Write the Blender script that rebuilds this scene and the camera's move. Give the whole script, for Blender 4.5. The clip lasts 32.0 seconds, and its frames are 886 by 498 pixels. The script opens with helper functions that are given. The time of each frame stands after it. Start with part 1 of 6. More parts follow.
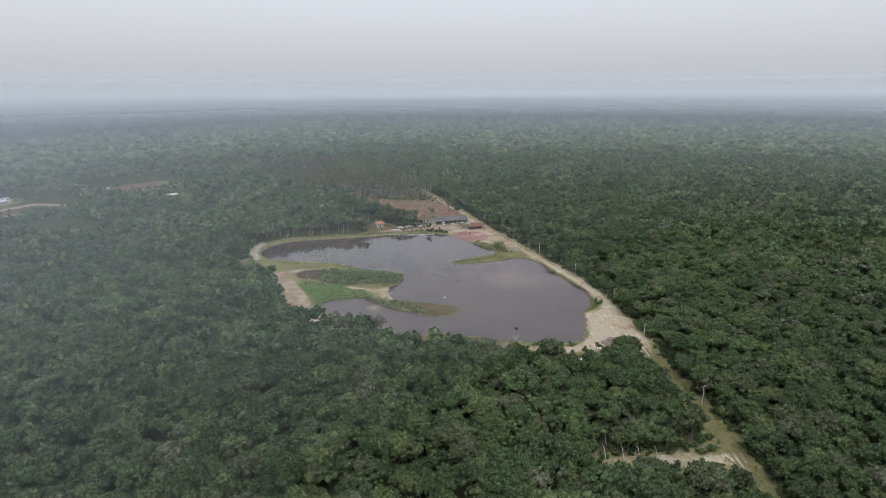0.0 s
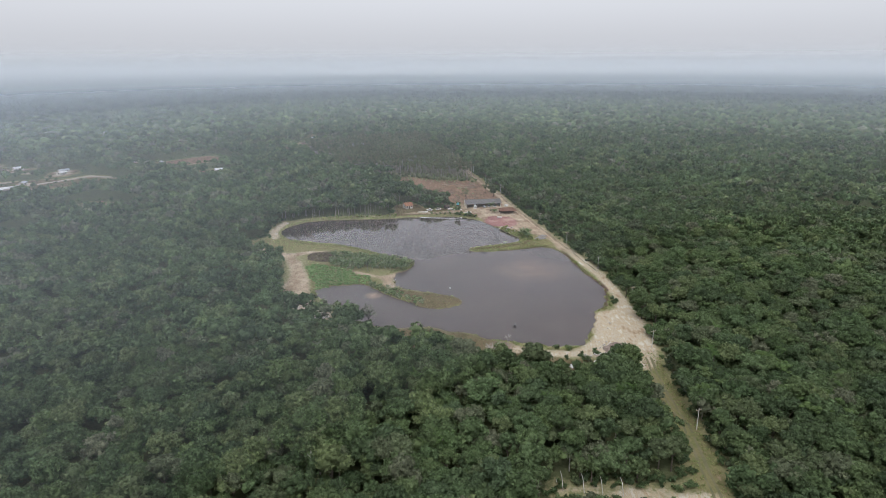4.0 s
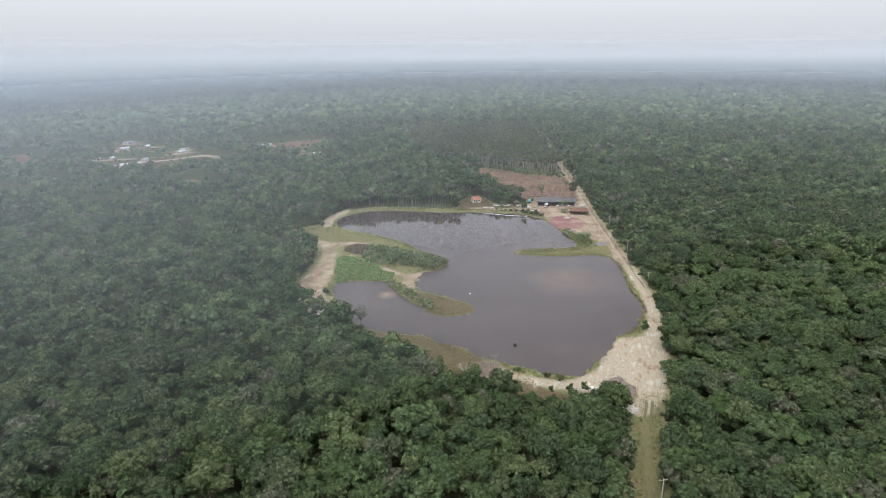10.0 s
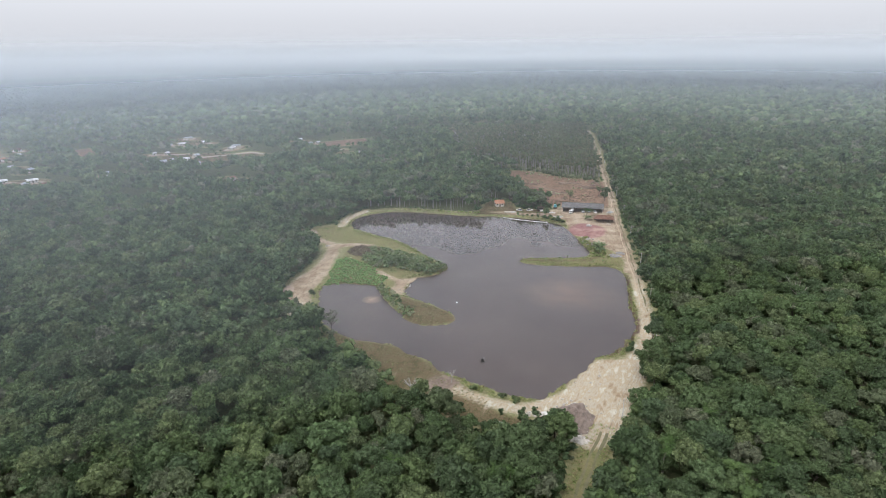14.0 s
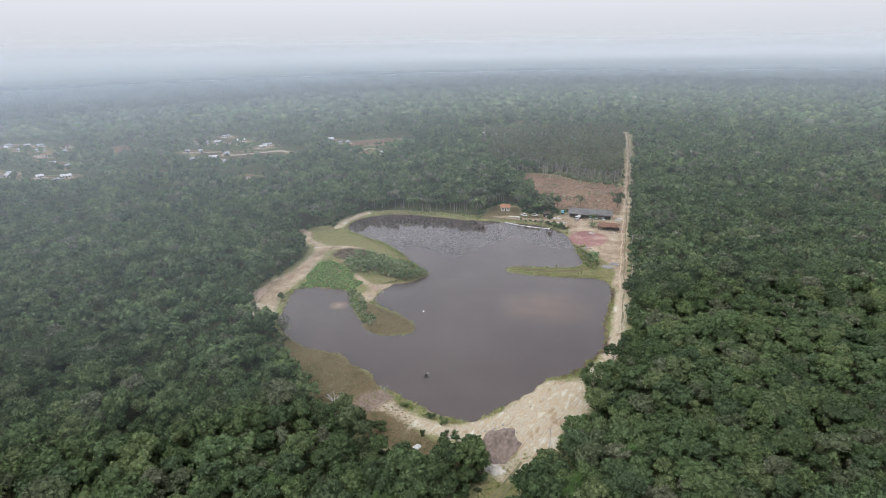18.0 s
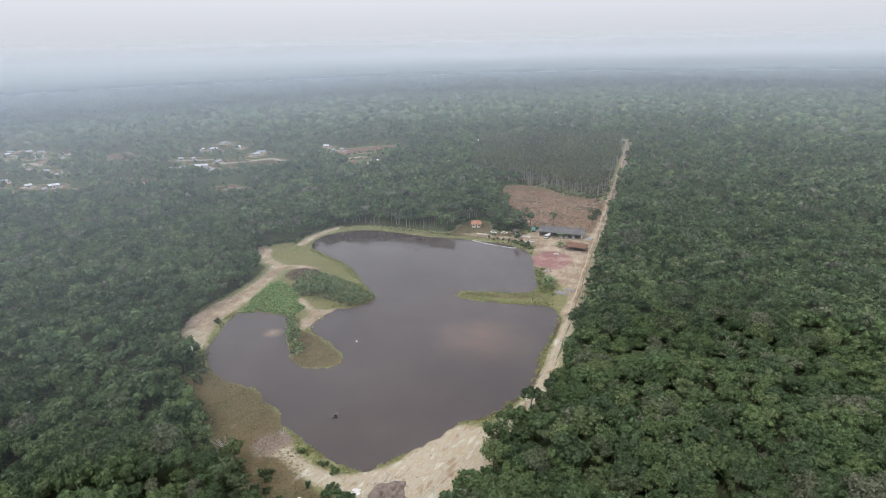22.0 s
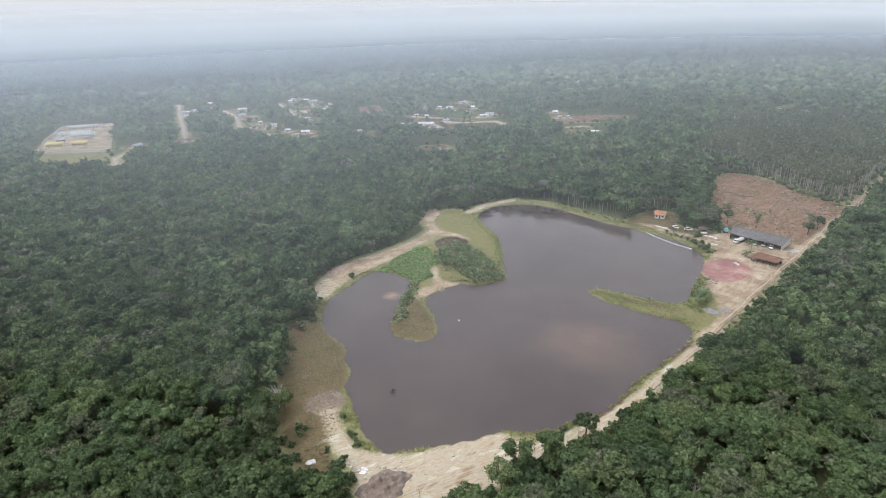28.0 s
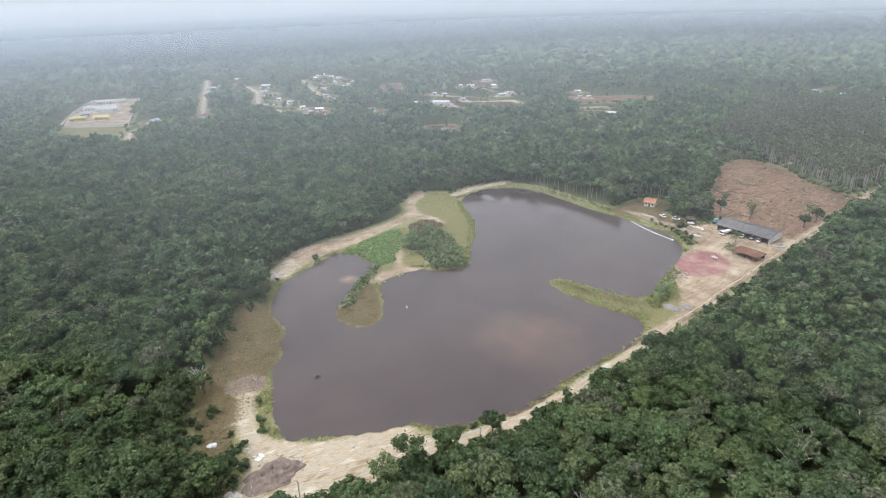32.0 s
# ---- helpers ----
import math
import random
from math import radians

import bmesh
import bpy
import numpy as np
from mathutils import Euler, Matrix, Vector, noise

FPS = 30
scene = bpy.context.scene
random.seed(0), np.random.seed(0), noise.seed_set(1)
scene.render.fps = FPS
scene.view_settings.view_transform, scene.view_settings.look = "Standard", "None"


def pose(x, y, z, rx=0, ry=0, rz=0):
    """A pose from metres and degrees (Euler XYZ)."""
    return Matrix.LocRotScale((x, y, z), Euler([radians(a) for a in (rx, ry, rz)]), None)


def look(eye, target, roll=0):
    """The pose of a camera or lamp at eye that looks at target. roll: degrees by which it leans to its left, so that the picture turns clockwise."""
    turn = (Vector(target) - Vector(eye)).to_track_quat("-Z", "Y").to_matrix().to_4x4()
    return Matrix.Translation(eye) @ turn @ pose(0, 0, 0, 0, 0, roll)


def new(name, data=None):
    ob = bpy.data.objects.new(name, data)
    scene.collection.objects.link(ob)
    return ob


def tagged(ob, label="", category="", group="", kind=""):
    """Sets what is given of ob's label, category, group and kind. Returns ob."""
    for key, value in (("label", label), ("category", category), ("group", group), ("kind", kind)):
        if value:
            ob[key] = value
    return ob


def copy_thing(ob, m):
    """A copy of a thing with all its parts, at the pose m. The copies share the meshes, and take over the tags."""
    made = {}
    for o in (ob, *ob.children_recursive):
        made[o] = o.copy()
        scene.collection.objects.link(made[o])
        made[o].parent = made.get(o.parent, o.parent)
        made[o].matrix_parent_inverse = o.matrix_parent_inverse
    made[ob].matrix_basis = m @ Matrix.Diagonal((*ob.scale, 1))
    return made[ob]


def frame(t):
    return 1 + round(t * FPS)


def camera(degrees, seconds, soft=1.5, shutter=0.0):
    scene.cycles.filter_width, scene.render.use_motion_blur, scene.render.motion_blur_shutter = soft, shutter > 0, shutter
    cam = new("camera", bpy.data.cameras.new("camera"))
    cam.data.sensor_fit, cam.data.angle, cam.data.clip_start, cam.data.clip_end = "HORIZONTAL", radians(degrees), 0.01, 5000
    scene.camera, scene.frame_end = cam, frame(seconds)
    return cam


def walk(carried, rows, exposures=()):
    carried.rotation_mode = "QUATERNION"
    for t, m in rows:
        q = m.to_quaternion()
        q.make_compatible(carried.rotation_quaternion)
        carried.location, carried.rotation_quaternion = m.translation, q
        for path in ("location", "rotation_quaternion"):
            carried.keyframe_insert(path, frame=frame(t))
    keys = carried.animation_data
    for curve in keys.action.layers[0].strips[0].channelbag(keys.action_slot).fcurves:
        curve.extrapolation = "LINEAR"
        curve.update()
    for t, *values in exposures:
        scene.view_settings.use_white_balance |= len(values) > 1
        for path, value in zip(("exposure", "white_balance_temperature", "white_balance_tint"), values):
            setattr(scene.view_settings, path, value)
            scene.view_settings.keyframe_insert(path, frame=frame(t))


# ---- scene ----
cam = camera(71.3, 32.0, soft=0.9)
METRES, EYE, TILT, LEAN, TURN = 329.4, 109.5, 0.0, 0.0, -17.0
ROWS = [
    (0.0, 0.0, 0.0, 0.0, -0.08, -14.96, 0.29),
    (0.5, 0.0127, 0.0077, 0.0, 0.77, -14.97, 0.27),
    (1.0, 0.026, 0.0157, 0.0, 1.74, -14.97, 0.26),
    (1.5, 0.0388, 0.0237, 0.0002, 2.89, -14.99, 0.26),
    (2.0, 0.052, 0.0318, 0.0003, 3.84, -15.07, 0.26),
    (2.5, 0.0652, 0.0399, 0.0001, 4.58, -15.2, 0.26),
    (3.0, 0.078, 0.0482, -0.0001, 5.24, -15.61, 0.26),
    (3.5, 0.0905, 0.0564, -0.0003, 6.1, -16.34, 0.23),
    (5.5, 0.1431, 0.0908, -0.0002, 10.37, -18.11, 0.3),
    (6.0, 0.1559, 0.0996, -0.0002, 11.0, -18.13, 0.31),
    (6.5, 0.1689, 0.1085, -0.0003, 11.64, -18.16, 0.32),
    (7.0, 0.1816, 0.1174, -0.0005, 12.64, -18.17, 0.33),
    (7.5, 0.1944, 0.1264, -0.0007, 13.73, -18.18, 0.34),
    (8.0, 0.2074, 0.1355, -0.0009, 15.09, -18.18, 0.36),
    (8.5, 0.2201, 0.1447, -0.0012, 16.87, -18.15, 0.35),
    (9.0, 0.2327, 0.154, -0.0014, 18.45, -18.15, 0.36),
    (9.5, 0.2457, 0.1636, -0.0015, 19.87, -18.14, 0.37),
    (10.0, 0.2587, 0.1734, -0.0015, 21.01, -18.13, 0.4),
    (10.5, 0.2716, 0.1833, -0.0018, 21.84, -18.12, 0.44),
    (11.0, 0.2843, 0.1931, -0.002, 22.46, -18.1, 0.45),
    (11.5, 0.2954, 0.2022, -0.0022, 23.03, -18.12, 0.45),
    (12.0, 0.3078, 0.2124, -0.0022, 23.82, -18.12, 0.47),
    (12.5, 0.3198, 0.2224, -0.0026, 24.87, -18.11, 0.48),
    (13.0, 0.332, 0.2329, -0.0027, 26.61, -18.13, 0.5),
    (13.5, 0.3442, 0.2436, -0.0027, 27.61, -18.14, 0.53),
    (14.0, 0.3558, 0.254, -0.0031, 28.41, -18.15, 0.56),
    (14.5, 0.3668, 0.2649, -0.0033, 29.76, -18.13, 0.55),
    (16.5, 0.4127, 0.3115, -0.0049, 33.43, -18.15, 0.74),
    (17.0, 0.4229, 0.3227, -0.005, 33.78, -18.17, 0.75),
    (17.5, 0.4332, 0.3343, -0.005, 34.03, -18.18, 0.77),
    (18.0, 0.4436, 0.3461, -0.004, 34.28, -18.18, 0.83),
    (18.5, 0.4539, 0.3585, -0.0015, 34.45, -18.21, 0.95),
    (19.0, 0.4637, 0.3709, 0.0023, 34.62, -18.23, 1.02),
    (19.5, 0.4733, 0.3832, 0.0056, 34.77, -18.23, 1.02),
    (20.0, 0.4826, 0.3956, 0.0088, 34.93, -18.27, 1.06),
    (20.5, 0.4912, 0.4076, 0.0122, 35.02, -18.29, 1.1),
    (21.0, 0.5, 0.4202, 0.0157, 35.18, -18.32, 1.13),
    (21.5, 0.5076, 0.4322, 0.0189, 36.09, -18.31, 1.12),
    (22.0, 0.5166, 0.4453, 0.0214, 36.77, -18.3, 1.12),
    (22.5, 0.5246, 0.4578, 0.0229, 37.09, -18.35, 1.11),
    (23.0, 0.5325, 0.4699, 0.023, 38.36, -19.5, 1.08),
    (23.5, 0.5395, 0.4832, 0.0247, 41.45, -21.67, 1.05),
    (24.0, 0.5469, 0.4963, 0.0257, 43.87, -21.62, 1.05),
    (24.5, 0.5545, 0.5098, 0.0265, 45.92, -21.6, 1.08),
    (26.5, 0.5835, 0.566, 0.0293, 53.06, -21.5, 1.24),
    (27.0, 0.5901, 0.5801, 0.0299, 56.1, -21.41, 1.22),
    (27.5, 0.5964, 0.5943, 0.0304, 59.21, -21.34, 1.24),
    (28.0, 0.6024, 0.6089, 0.0305, 62.12, -21.27, 1.25),
    (28.5, 0.6079, 0.6233, 0.0306, 63.58, -21.24, 1.28),
    (29.0, 0.6129, 0.6381, 0.0305, 64.34, -21.26, 1.31),
    (29.5, 0.6175, 0.6526, 0.0304, 64.72, -21.55, 1.31),
    (30.0, 0.6221, 0.6676, 0.0303, 64.94, -22.02, 1.35),
    (30.5, 0.6263, 0.6827, 0.0301, 65.06, -22.88, 1.41),
    (31.0, 0.6302, 0.6982, 0.0303, 65.17, -23.2, 1.45),
    (31.5, 0.6337, 0.7126, 0.0302, 65.69, -23.22, 1.44),
    (32.0, 0.6372, 0.7274, 0.03, 66.93, -23.2, 1.44),
]
walk(cam, [(t, pose(0, 0, EYE, TILT, LEAN, TURN) @ pose(METRES * x, METRES * y, METRES * z, 90 + pitch, roll, yaw)) for t, x, y, z, yaw, pitch, roll in ROWS],
     [(t, s, 6300, 13) for t, s in ((0, -0.22), (3.5, -0.14), (6, 0.08), (13, 0.12), (20, 0.09), (23, 0.07), (24.2, 0.17), (27, 0.25), (29, 0.26), (30, 0.28), (32, 0.42))])

# ---- light: a bright hazy overcast over the whole place ----
world = bpy.data.worlds.new("hazy_sky")
scene.world = world
world.use_nodes = True
wt = world.node_tree
sky = wt.nodes.new("ShaderNodeTexSky")
sky.sky_type = "NISHITA"
sky.sun_disc = False
sky.sun_elevation, sky.sun_rotation = radians(58), radians(200)
sky.air_density, sky.dust_density, sky.ozone_density = 1.0, 6.0, 1.0
milk = wt.nodes.new("ShaderNodeHueSaturation")
milk.inputs["Saturation"].default_value = 0.22
cloud = wt.nodes.new("ShaderNodeMix")
cloud.data_type = "RGBA"
cloud.inputs["Factor"].default_value = 0.55
cloud.inputs["B"].default_value = (5.35, 5.55, 5.75, 1)
wt.links.new(sky.outputs["Color"], milk.inputs["Color"])
wt.links.new(milk.outputs["Color"], cloud.inputs["A"])
wt.links.new(cloud.outputs["Result"], wt.nodes["Background"].inputs["Color"])
wt.nodes["Background"].inputs["Strength"].default_value = 0.205

sun = new("sun", bpy.data.lights.new("sun", "SUN"))
sun.data.energy, sun.data.angle, sun.data.color = 0.7, radians(14), (1.0, 0.96, 0.9)
sun.matrix_world = look((-60, -160, 270), (0, 0, 0))


# ---- helpers of this scene ----
def empty(name, place, turn=0.0, size=1.0):
    ob = new(name)
    ob.matrix_basis = pose(*place, 0, 0, turn) @ Matrix.Scale(size, 4)
    return ob


def mesh_of(name, verts, faces, mat):
    """A mesh from arrays: faces is an (n, 3) or (n, 4) array."""
    verts, faces = np.asarray(verts, np.float32), np.asarray(faces, np.int32)
    me = bpy.data.meshes.new(name)
    n, k = faces.shape
    me.vertices.add(len(verts))
    me.vertices.foreach_set("co", verts.ravel())
    me.loops.add(n * k)
    me.loops.foreach_set("vertex_index", faces.ravel())
    me.polygons.add(n)
    me.polygons.foreach_set("loop_start", np.arange(0, n * k, k, dtype=np.int32))
    me.polygons.foreach_set("loop_total", np.full(n, k, np.int32))
    me.update(calc_edges=True)
    me.materials.append(mat)
    return me


def attach(me, key, values):
    a = me.attributes.new(key, "FLOAT", "POINT")
    a.data.foreach_set("value", np.asarray(values, np.float32))


def smooth(me):
    me.polygons.foreach_set("use_smooth", np.ones(len(me.polygons), bool))
    return me


def part(name, bm, material, parent, label=""):
    me = bpy.data.meshes.new(name)
    bm.to_mesh(me)
    bm.free()
    me.materials.append(material)
    ob = new(name, me)
    ob.parent = parent
    if label:
        ob["label"] = label
    return ob


def box(x0, y0, z0, x1, y1, z1, bevel=0.0, bm=None):
    bm = bm or bmesh.new()
    r = bmesh.ops.create_cube(bm, size=1)
    bmesh.ops.scale(bm, vec=(x1 - x0, y1 - y0, z1 - z0), verts=r["verts"])
    bmesh.ops.translate(bm, vec=((x0 + x1) / 2, (y0 + y1) / 2, (z0 + z1) / 2), verts=r["verts"])
    if bevel:
        bmesh.ops.bevel(bm, geom=list({e for v in r["verts"] for e in v.link_edges}), offset=bevel, segments=2, affect="EDGES")
    return bm


def tube(a, b, r0, r1=None, sides=8, bm=None):
    """A tapered round bar from a to b."""
    bm = bm or bmesh.new()
    a, b = Vector(a), Vector(b)
    m = Matrix.Translation((a + b) / 2) @ (b - a).to_track_quat("Z", "Y").to_matrix().to_4x4()
    bmesh.ops.create_cone(bm, cap_ends=True, segments=sides, radius1=r0, radius2=r0 if r1 is None else r1, depth=(b - a).length, matrix=m)
    return bm


def poly(verts, faces, bm=None):
    bm = bm or bmesh.new()
    vs = [bm.verts.new(v) for v in verts]
    for f in faces:
        bm.faces.new([vs[i] for i in f])
    bmesh.ops.recalc_face_normals(bm, faces=bm.faces)
    return bm


def inside_distance(px, py, outline):
    """How far each point lies outside (+) or inside (-) of a closed outline."""
    p = np.array(outline, float)
    q = np.roll(p, -1, 0)
    best, odd = np.full(px.shape, 1e9), np.zeros(px.shape, bool)
    for (ax, ay), (bx, by) in zip(p, q):
        ex, ey = bx - ax, by - ay
        k = np.clip(((px - ax) * ex + (py - ay) * ey) / max(ex * ex + ey * ey, 1e-9), 0, 1)
        best = np.minimum(best, (px - ax - k * ex) ** 2 + (py - ay - k * ey) ** 2)
        if ay != by:
            odd ^= ((ay > py) != (by > py)) & (px < (bx - ax) * (py - ay) / (by - ay) + ax)
    best = np.sqrt(best)
    return np.where(odd, -best, best)


def line_distance(px, py, line):
    best = np.full(px.shape, 1e9)
    for (ax, ay), (bx, by) in zip(line, line[1:]):
        ex, ey = bx - ax, by - ay
        k = np.clip(((px - ax) * ex + (py - ay) * ey) / (ex * ex + ey * ey), 0, 1)
        best = np.minimum(best, (px - ax - k * ex) ** 2 + (py - ay - k * ey) ** 2)
    return np.sqrt(best)


def rounded(outline, steps=3):
    """A closed outline led smoothly through its corners."""
    p = np.array(outline, float)
    a, b, c, d = np.roll(p, 1, 0), p, np.roll(p, -1, 0), np.roll(p, -2, 0)
    out = []
    for s in range(steps):
        u = s / steps
        out.append(0.5 * (2 * b + (c - a) * u + (2 * a - 5 * b + 4 * c - d) * u * u + (3 * b - a - 3 * c + d) * u ** 3))
    return np.stack(out, 1).reshape(-1, 2)


def lumps(px, py, size, seed=0):
    """Smooth random hills between about -1 and 1."""
    r = np.random.RandomState(seed)
    s = np.zeros(px.shape)
    for _ in range(9):
        a, f, ph = r.uniform(0, 6.283), r.uniform(0.6, 1.7) / size * 6.283, r.uniform(0, 6.283)
        s += np.sin((px * math.cos(a) + py * math.sin(a)) * f + ph)
    return s / 4.2


# ---- materials ----
def material(name, rough=0.8, metal=0.0):
    m = bpy.data.materials.new(name)
    m.use_nodes = True
    b = m.node_tree.nodes["Principled BSDF"]
    b.inputs["Roughness"].default_value, b.inputs["Metallic"].default_value = rough, metal
    return m, m.node_tree, b


def node(nt, kind, **values):
    n = nt.nodes.new(kind)
    for k, v in values.items():
        n.inputs[k.replace("_", " ")].default_value = v
    return n


def noise_of(nt, scale, detail=4.0, where=None, rough=0.55):
    n = node(nt, "ShaderNodeTexNoise", Scale=scale, Detail=detail, Roughness=rough)
    if where is None:
        where = nt.nodes.new("ShaderNodeTexCoord").outputs["Object"]
    nt.links.new(where, n.inputs["Vector"])
    return n.outputs["Fac"]


def ramp(nt, fac, stops):
    r = nt.nodes.new("ShaderNodeValToRGB")
    while len(r.color_ramp.elements) < len(stops):
        r.color_ramp.elements.new(0.5)
    for e, (p, c) in zip(r.color_ramp.elements, stops):
        e.position, e.color = p, (*c, 1) if len(c) == 3 else c
    nt.links.new(fac, r.inputs["Fac"])
    return r.outputs["Color"]


def mix(nt, fac, a, b, how="MIX"):
    m = nt.nodes.new("ShaderNodeMix")
    m.data_type, m.blend_type = "RGBA", how
    for key, v in (("Factor", fac), ("A", a), ("B", b)):
        if isinstance(v, (int, float, tuple)):
            m.inputs[key].default_value = v if not isinstance(v, tuple) or len(v) == 4 else (*v, 1)
        else:
            nt.links.new(v, m.inputs[key])
    return m.outputs["Result"]


def calc(nt, op, a, b=0.0, c=0.0, clamp=False):
    m = nt.nodes.new("ShaderNodeMath")
    m.operation, m.use_clamp = op, clamp
    for i, v in enumerate((a, b, c)):
        if isinstance(v, (int, float)):
            m.inputs[i].default_value = v
        else:
            nt.links.new(v, m.inputs[i])
    return m.outputs[0]


def bump(nt, b, height, strength=0.5, distance=0.1):
    n = node(nt, "ShaderNodeBump", Strength=strength, Distance=distance)
    nt.links.new(height, n.inputs["Height"])
    nt.links.new(n.outputs["Normal"], b.inputs["Normal"])


def surface(name, dark, light, size=1.0, rough=0.8, metal=0.0, fine=12.0, relief=0.02, vary=0.0):
    """A worn surface: stains at one scale, grain at a finer one."""
    m, nt, b = material(name, rough, metal)
    big, small = noise_of(nt, 1.0 / size, 5), noise_of(nt, fine / size, 3)
    f = calc(nt, "ADD", calc(nt, "MULTIPLY", big, 0.65), calc(nt, "MULTIPLY", small, 0.35))
    c = ramp(nt, f, [(0.33, dark), (0.66, light)])
    if vary:
        info = nt.nodes.new("ShaderNodeObjectInfo")
        v = calc(nt, "MULTIPLY_ADD", info.outputs["Random"], vary * 2, 1 - vary)
        h = node(nt, "ShaderNodeHueSaturation")
        nt.links.new(c, h.inputs["Color"])
        nt.links.new(v, h.inputs["Value"])
        c = h.outputs["Color"]
    nt.links.new(c, b.inputs["Base Color"])
    if relief:
        bump(nt, b, small, 0.5, relief)
    return m


def foliage(name, stops, rough=0.6, grain=1.5):
    """Leaves: every tree has a tint of its own (attribute and object), every twig a little more."""
    m, nt, b = material(name, rough)
    at = nt.nodes.new("ShaderNodeAttribute")
    at.attribute_name = "tint"
    info, geo = nt.nodes.new("ShaderNodeObjectInfo"), nt.nodes.new("ShaderNodeNewGeometry")
    f = calc(nt, "FRACT", calc(nt, "ADD", at.outputs["Fac"], info.outputs["Random"]))
    c = ramp(nt, f, stops)
    small = noise_of(nt, grain, 4, geo.outputs["Position"], 0.7)
    patch = noise_of(nt, 0.02, 3, geo.outputs["Position"])
    v = calc(nt, "MULTIPLY", calc(nt, "MULTIPLY_ADD", small, 1.1, 0.45), calc(nt, "MULTIPLY_ADD", patch, 0.8, 0.6))
    isle = calc(nt, "MULTIPLY_ADD", geo.outputs["Random Per Island"], 0.8, 0.6)
    h = node(nt, "ShaderNodeHueSaturation")
    nt.links.new(c, h.inputs["Color"])
    nt.links.new(calc(nt, "MULTIPLY", v, isle), h.inputs["Value"])
    nt.links.new(h.outputs["Color"], b.inputs["Base Color"])
    b.inputs["Specular IOR Level"].default_value = 0.25
    bump(nt, b, small, 0.9, 0.5)
    glow = nt.nodes.new("ShaderNodeBsdfTranslucent")
    nt.links.new(h.outputs["Color"], glow.inputs["Color"])
    leaf = node(nt, "ShaderNodeMixShader", Fac=0.32)
    nt.links.new(b.outputs[0], leaf.inputs[1])
    nt.links.new(glow.outputs[0], leaf.inputs[2])
    nt.links.new(leaf.outputs[0], nt.nodes["Material Output"].inputs["Surface"])
    return m


GREENS = [(0.0, (0.066, 0.106, 0.046)), (0.12, (0.109, 0.160, 0.067)), (0.26, (0.083, 0.124, 0.064)), (0.40, (0.131, 0.184, 0.074)), (0.52, (0.074, 0.111, 0.053)), (0.62, (0.109, 0.165, 0.074)),
          (0.74, (0.155, 0.198, 0.088)), (0.84, (0.103, 0.135, 0.069)), (0.935, (0.170, 0.183, 0.121)), (0.96, (0.108, 0.162, 0.067)), (1.0, (0.066, 0.106, 0.046))]
LEAF = foliage("forest_leaves", GREENS)
SHRUB = foliage("shrub_leaves", [(0.0, (0.18, 0.26, 0.11)), (0.5, (0.26, 0.32, 0.16)), (0.8, (0.36, 0.38, 0.25)), (1.0, (0.20, 0.27, 0.12))], grain=3.5)
GRASS = foliage("bank_grass", [(0.0, (0.19, 0.26, 0.09)), (0.35, (0.27, 0.31, 0.12)), (0.7, (0.34, 0.33, 0.15)), (1.0, (0.21, 0.27, 0.095))], 0.8, 3.0)
STRAW = foliage("straw_grass", [(0.0, (0.17, 0.165, 0.08)), (0.4, (0.24, 0.20, 0.12)), (0.75, (0.165, 0.18, 0.08)), (1.0, (0.22, 0.19, 0.11))], 0.9, 3.0)
PALE = foliage("slender_tree_leaves", [(0.0, (0.115, 0.15, 0.075)), (0.4, (0.15, 0.17, 0.09)), (0.7, (0.175, 0.175, 0.105)), (1.0, (0.115, 0.15, 0.075))], 0.75)
BARK = surface("grey_bark", (0.07, 0.055, 0.045), (0.20, 0.17, 0.14), 0.6, 0.9)
PALEBARK = surface("pale_bark", (0.20, 0.18, 0.15), (0.40, 0.37, 0.32), 0.6, 0.9)
DEADWOOD = surface("bleached_wood", (0.35, 0.33, 0.31), (0.58, 0.56, 0.52), 0.8, 0.9)


# ---- the plan, in metres ----
LAKE_N = [(5, 403), (0, 420), (8, 436), (25, 445), (48, 444), (70, 442), (89, 443), (108, 442), (123, 438), (133, 430), (138, 421), (144, 402), (147, 390), (151, 376),
          (149, 370), (141, 366), (128, 364), (116, 361), (114, 355), (120, 352), (132, 352), (145, 353), (158, 355), (164, 352)]
LAKE_S = [(167, 342), (167, 327), (166, 311), (166, 300), (167, 284), (163, 272), (159, 263), (154, 257), (150, 254), (148, 248), (143, 239), (137, 230), (132, 223),
          (125, 223), (117, 225), (108, 229), (101, 233), (95, 236), (90, 242), (82, 245), (75, 251), (65, 252), (53, 255), (39, 267), (35, 273)]
LAKE_W = [(30, 287), (25, 302), (30, 308), (38, 309), (49, 308), (55, 299), (62, 288), (71, 278), (73, 274), (81, 270), (91, 272), (94, 277), (91, 284), (80, 292),
          (67, 300), (65, 311), (67, 322), (73, 326), (78, 334), (78, 342), (65, 355), (43, 379), (24, 390), (12, 397)]
LAKE = rounded(LAKE_N + LAKE_S + LAKE_W)
TRACK = [(160, 880), (166, 708), (168, 576), (169, 487), (170, 423), (171, 375), (172, 331), (172, 297), (169, 270), (163, 246), (157, 225), (151, 206)]
PATH = [(151, 206), (147, 193), (144, 178), (140, 161), (134, 140), (128, 122), (120, 100)]
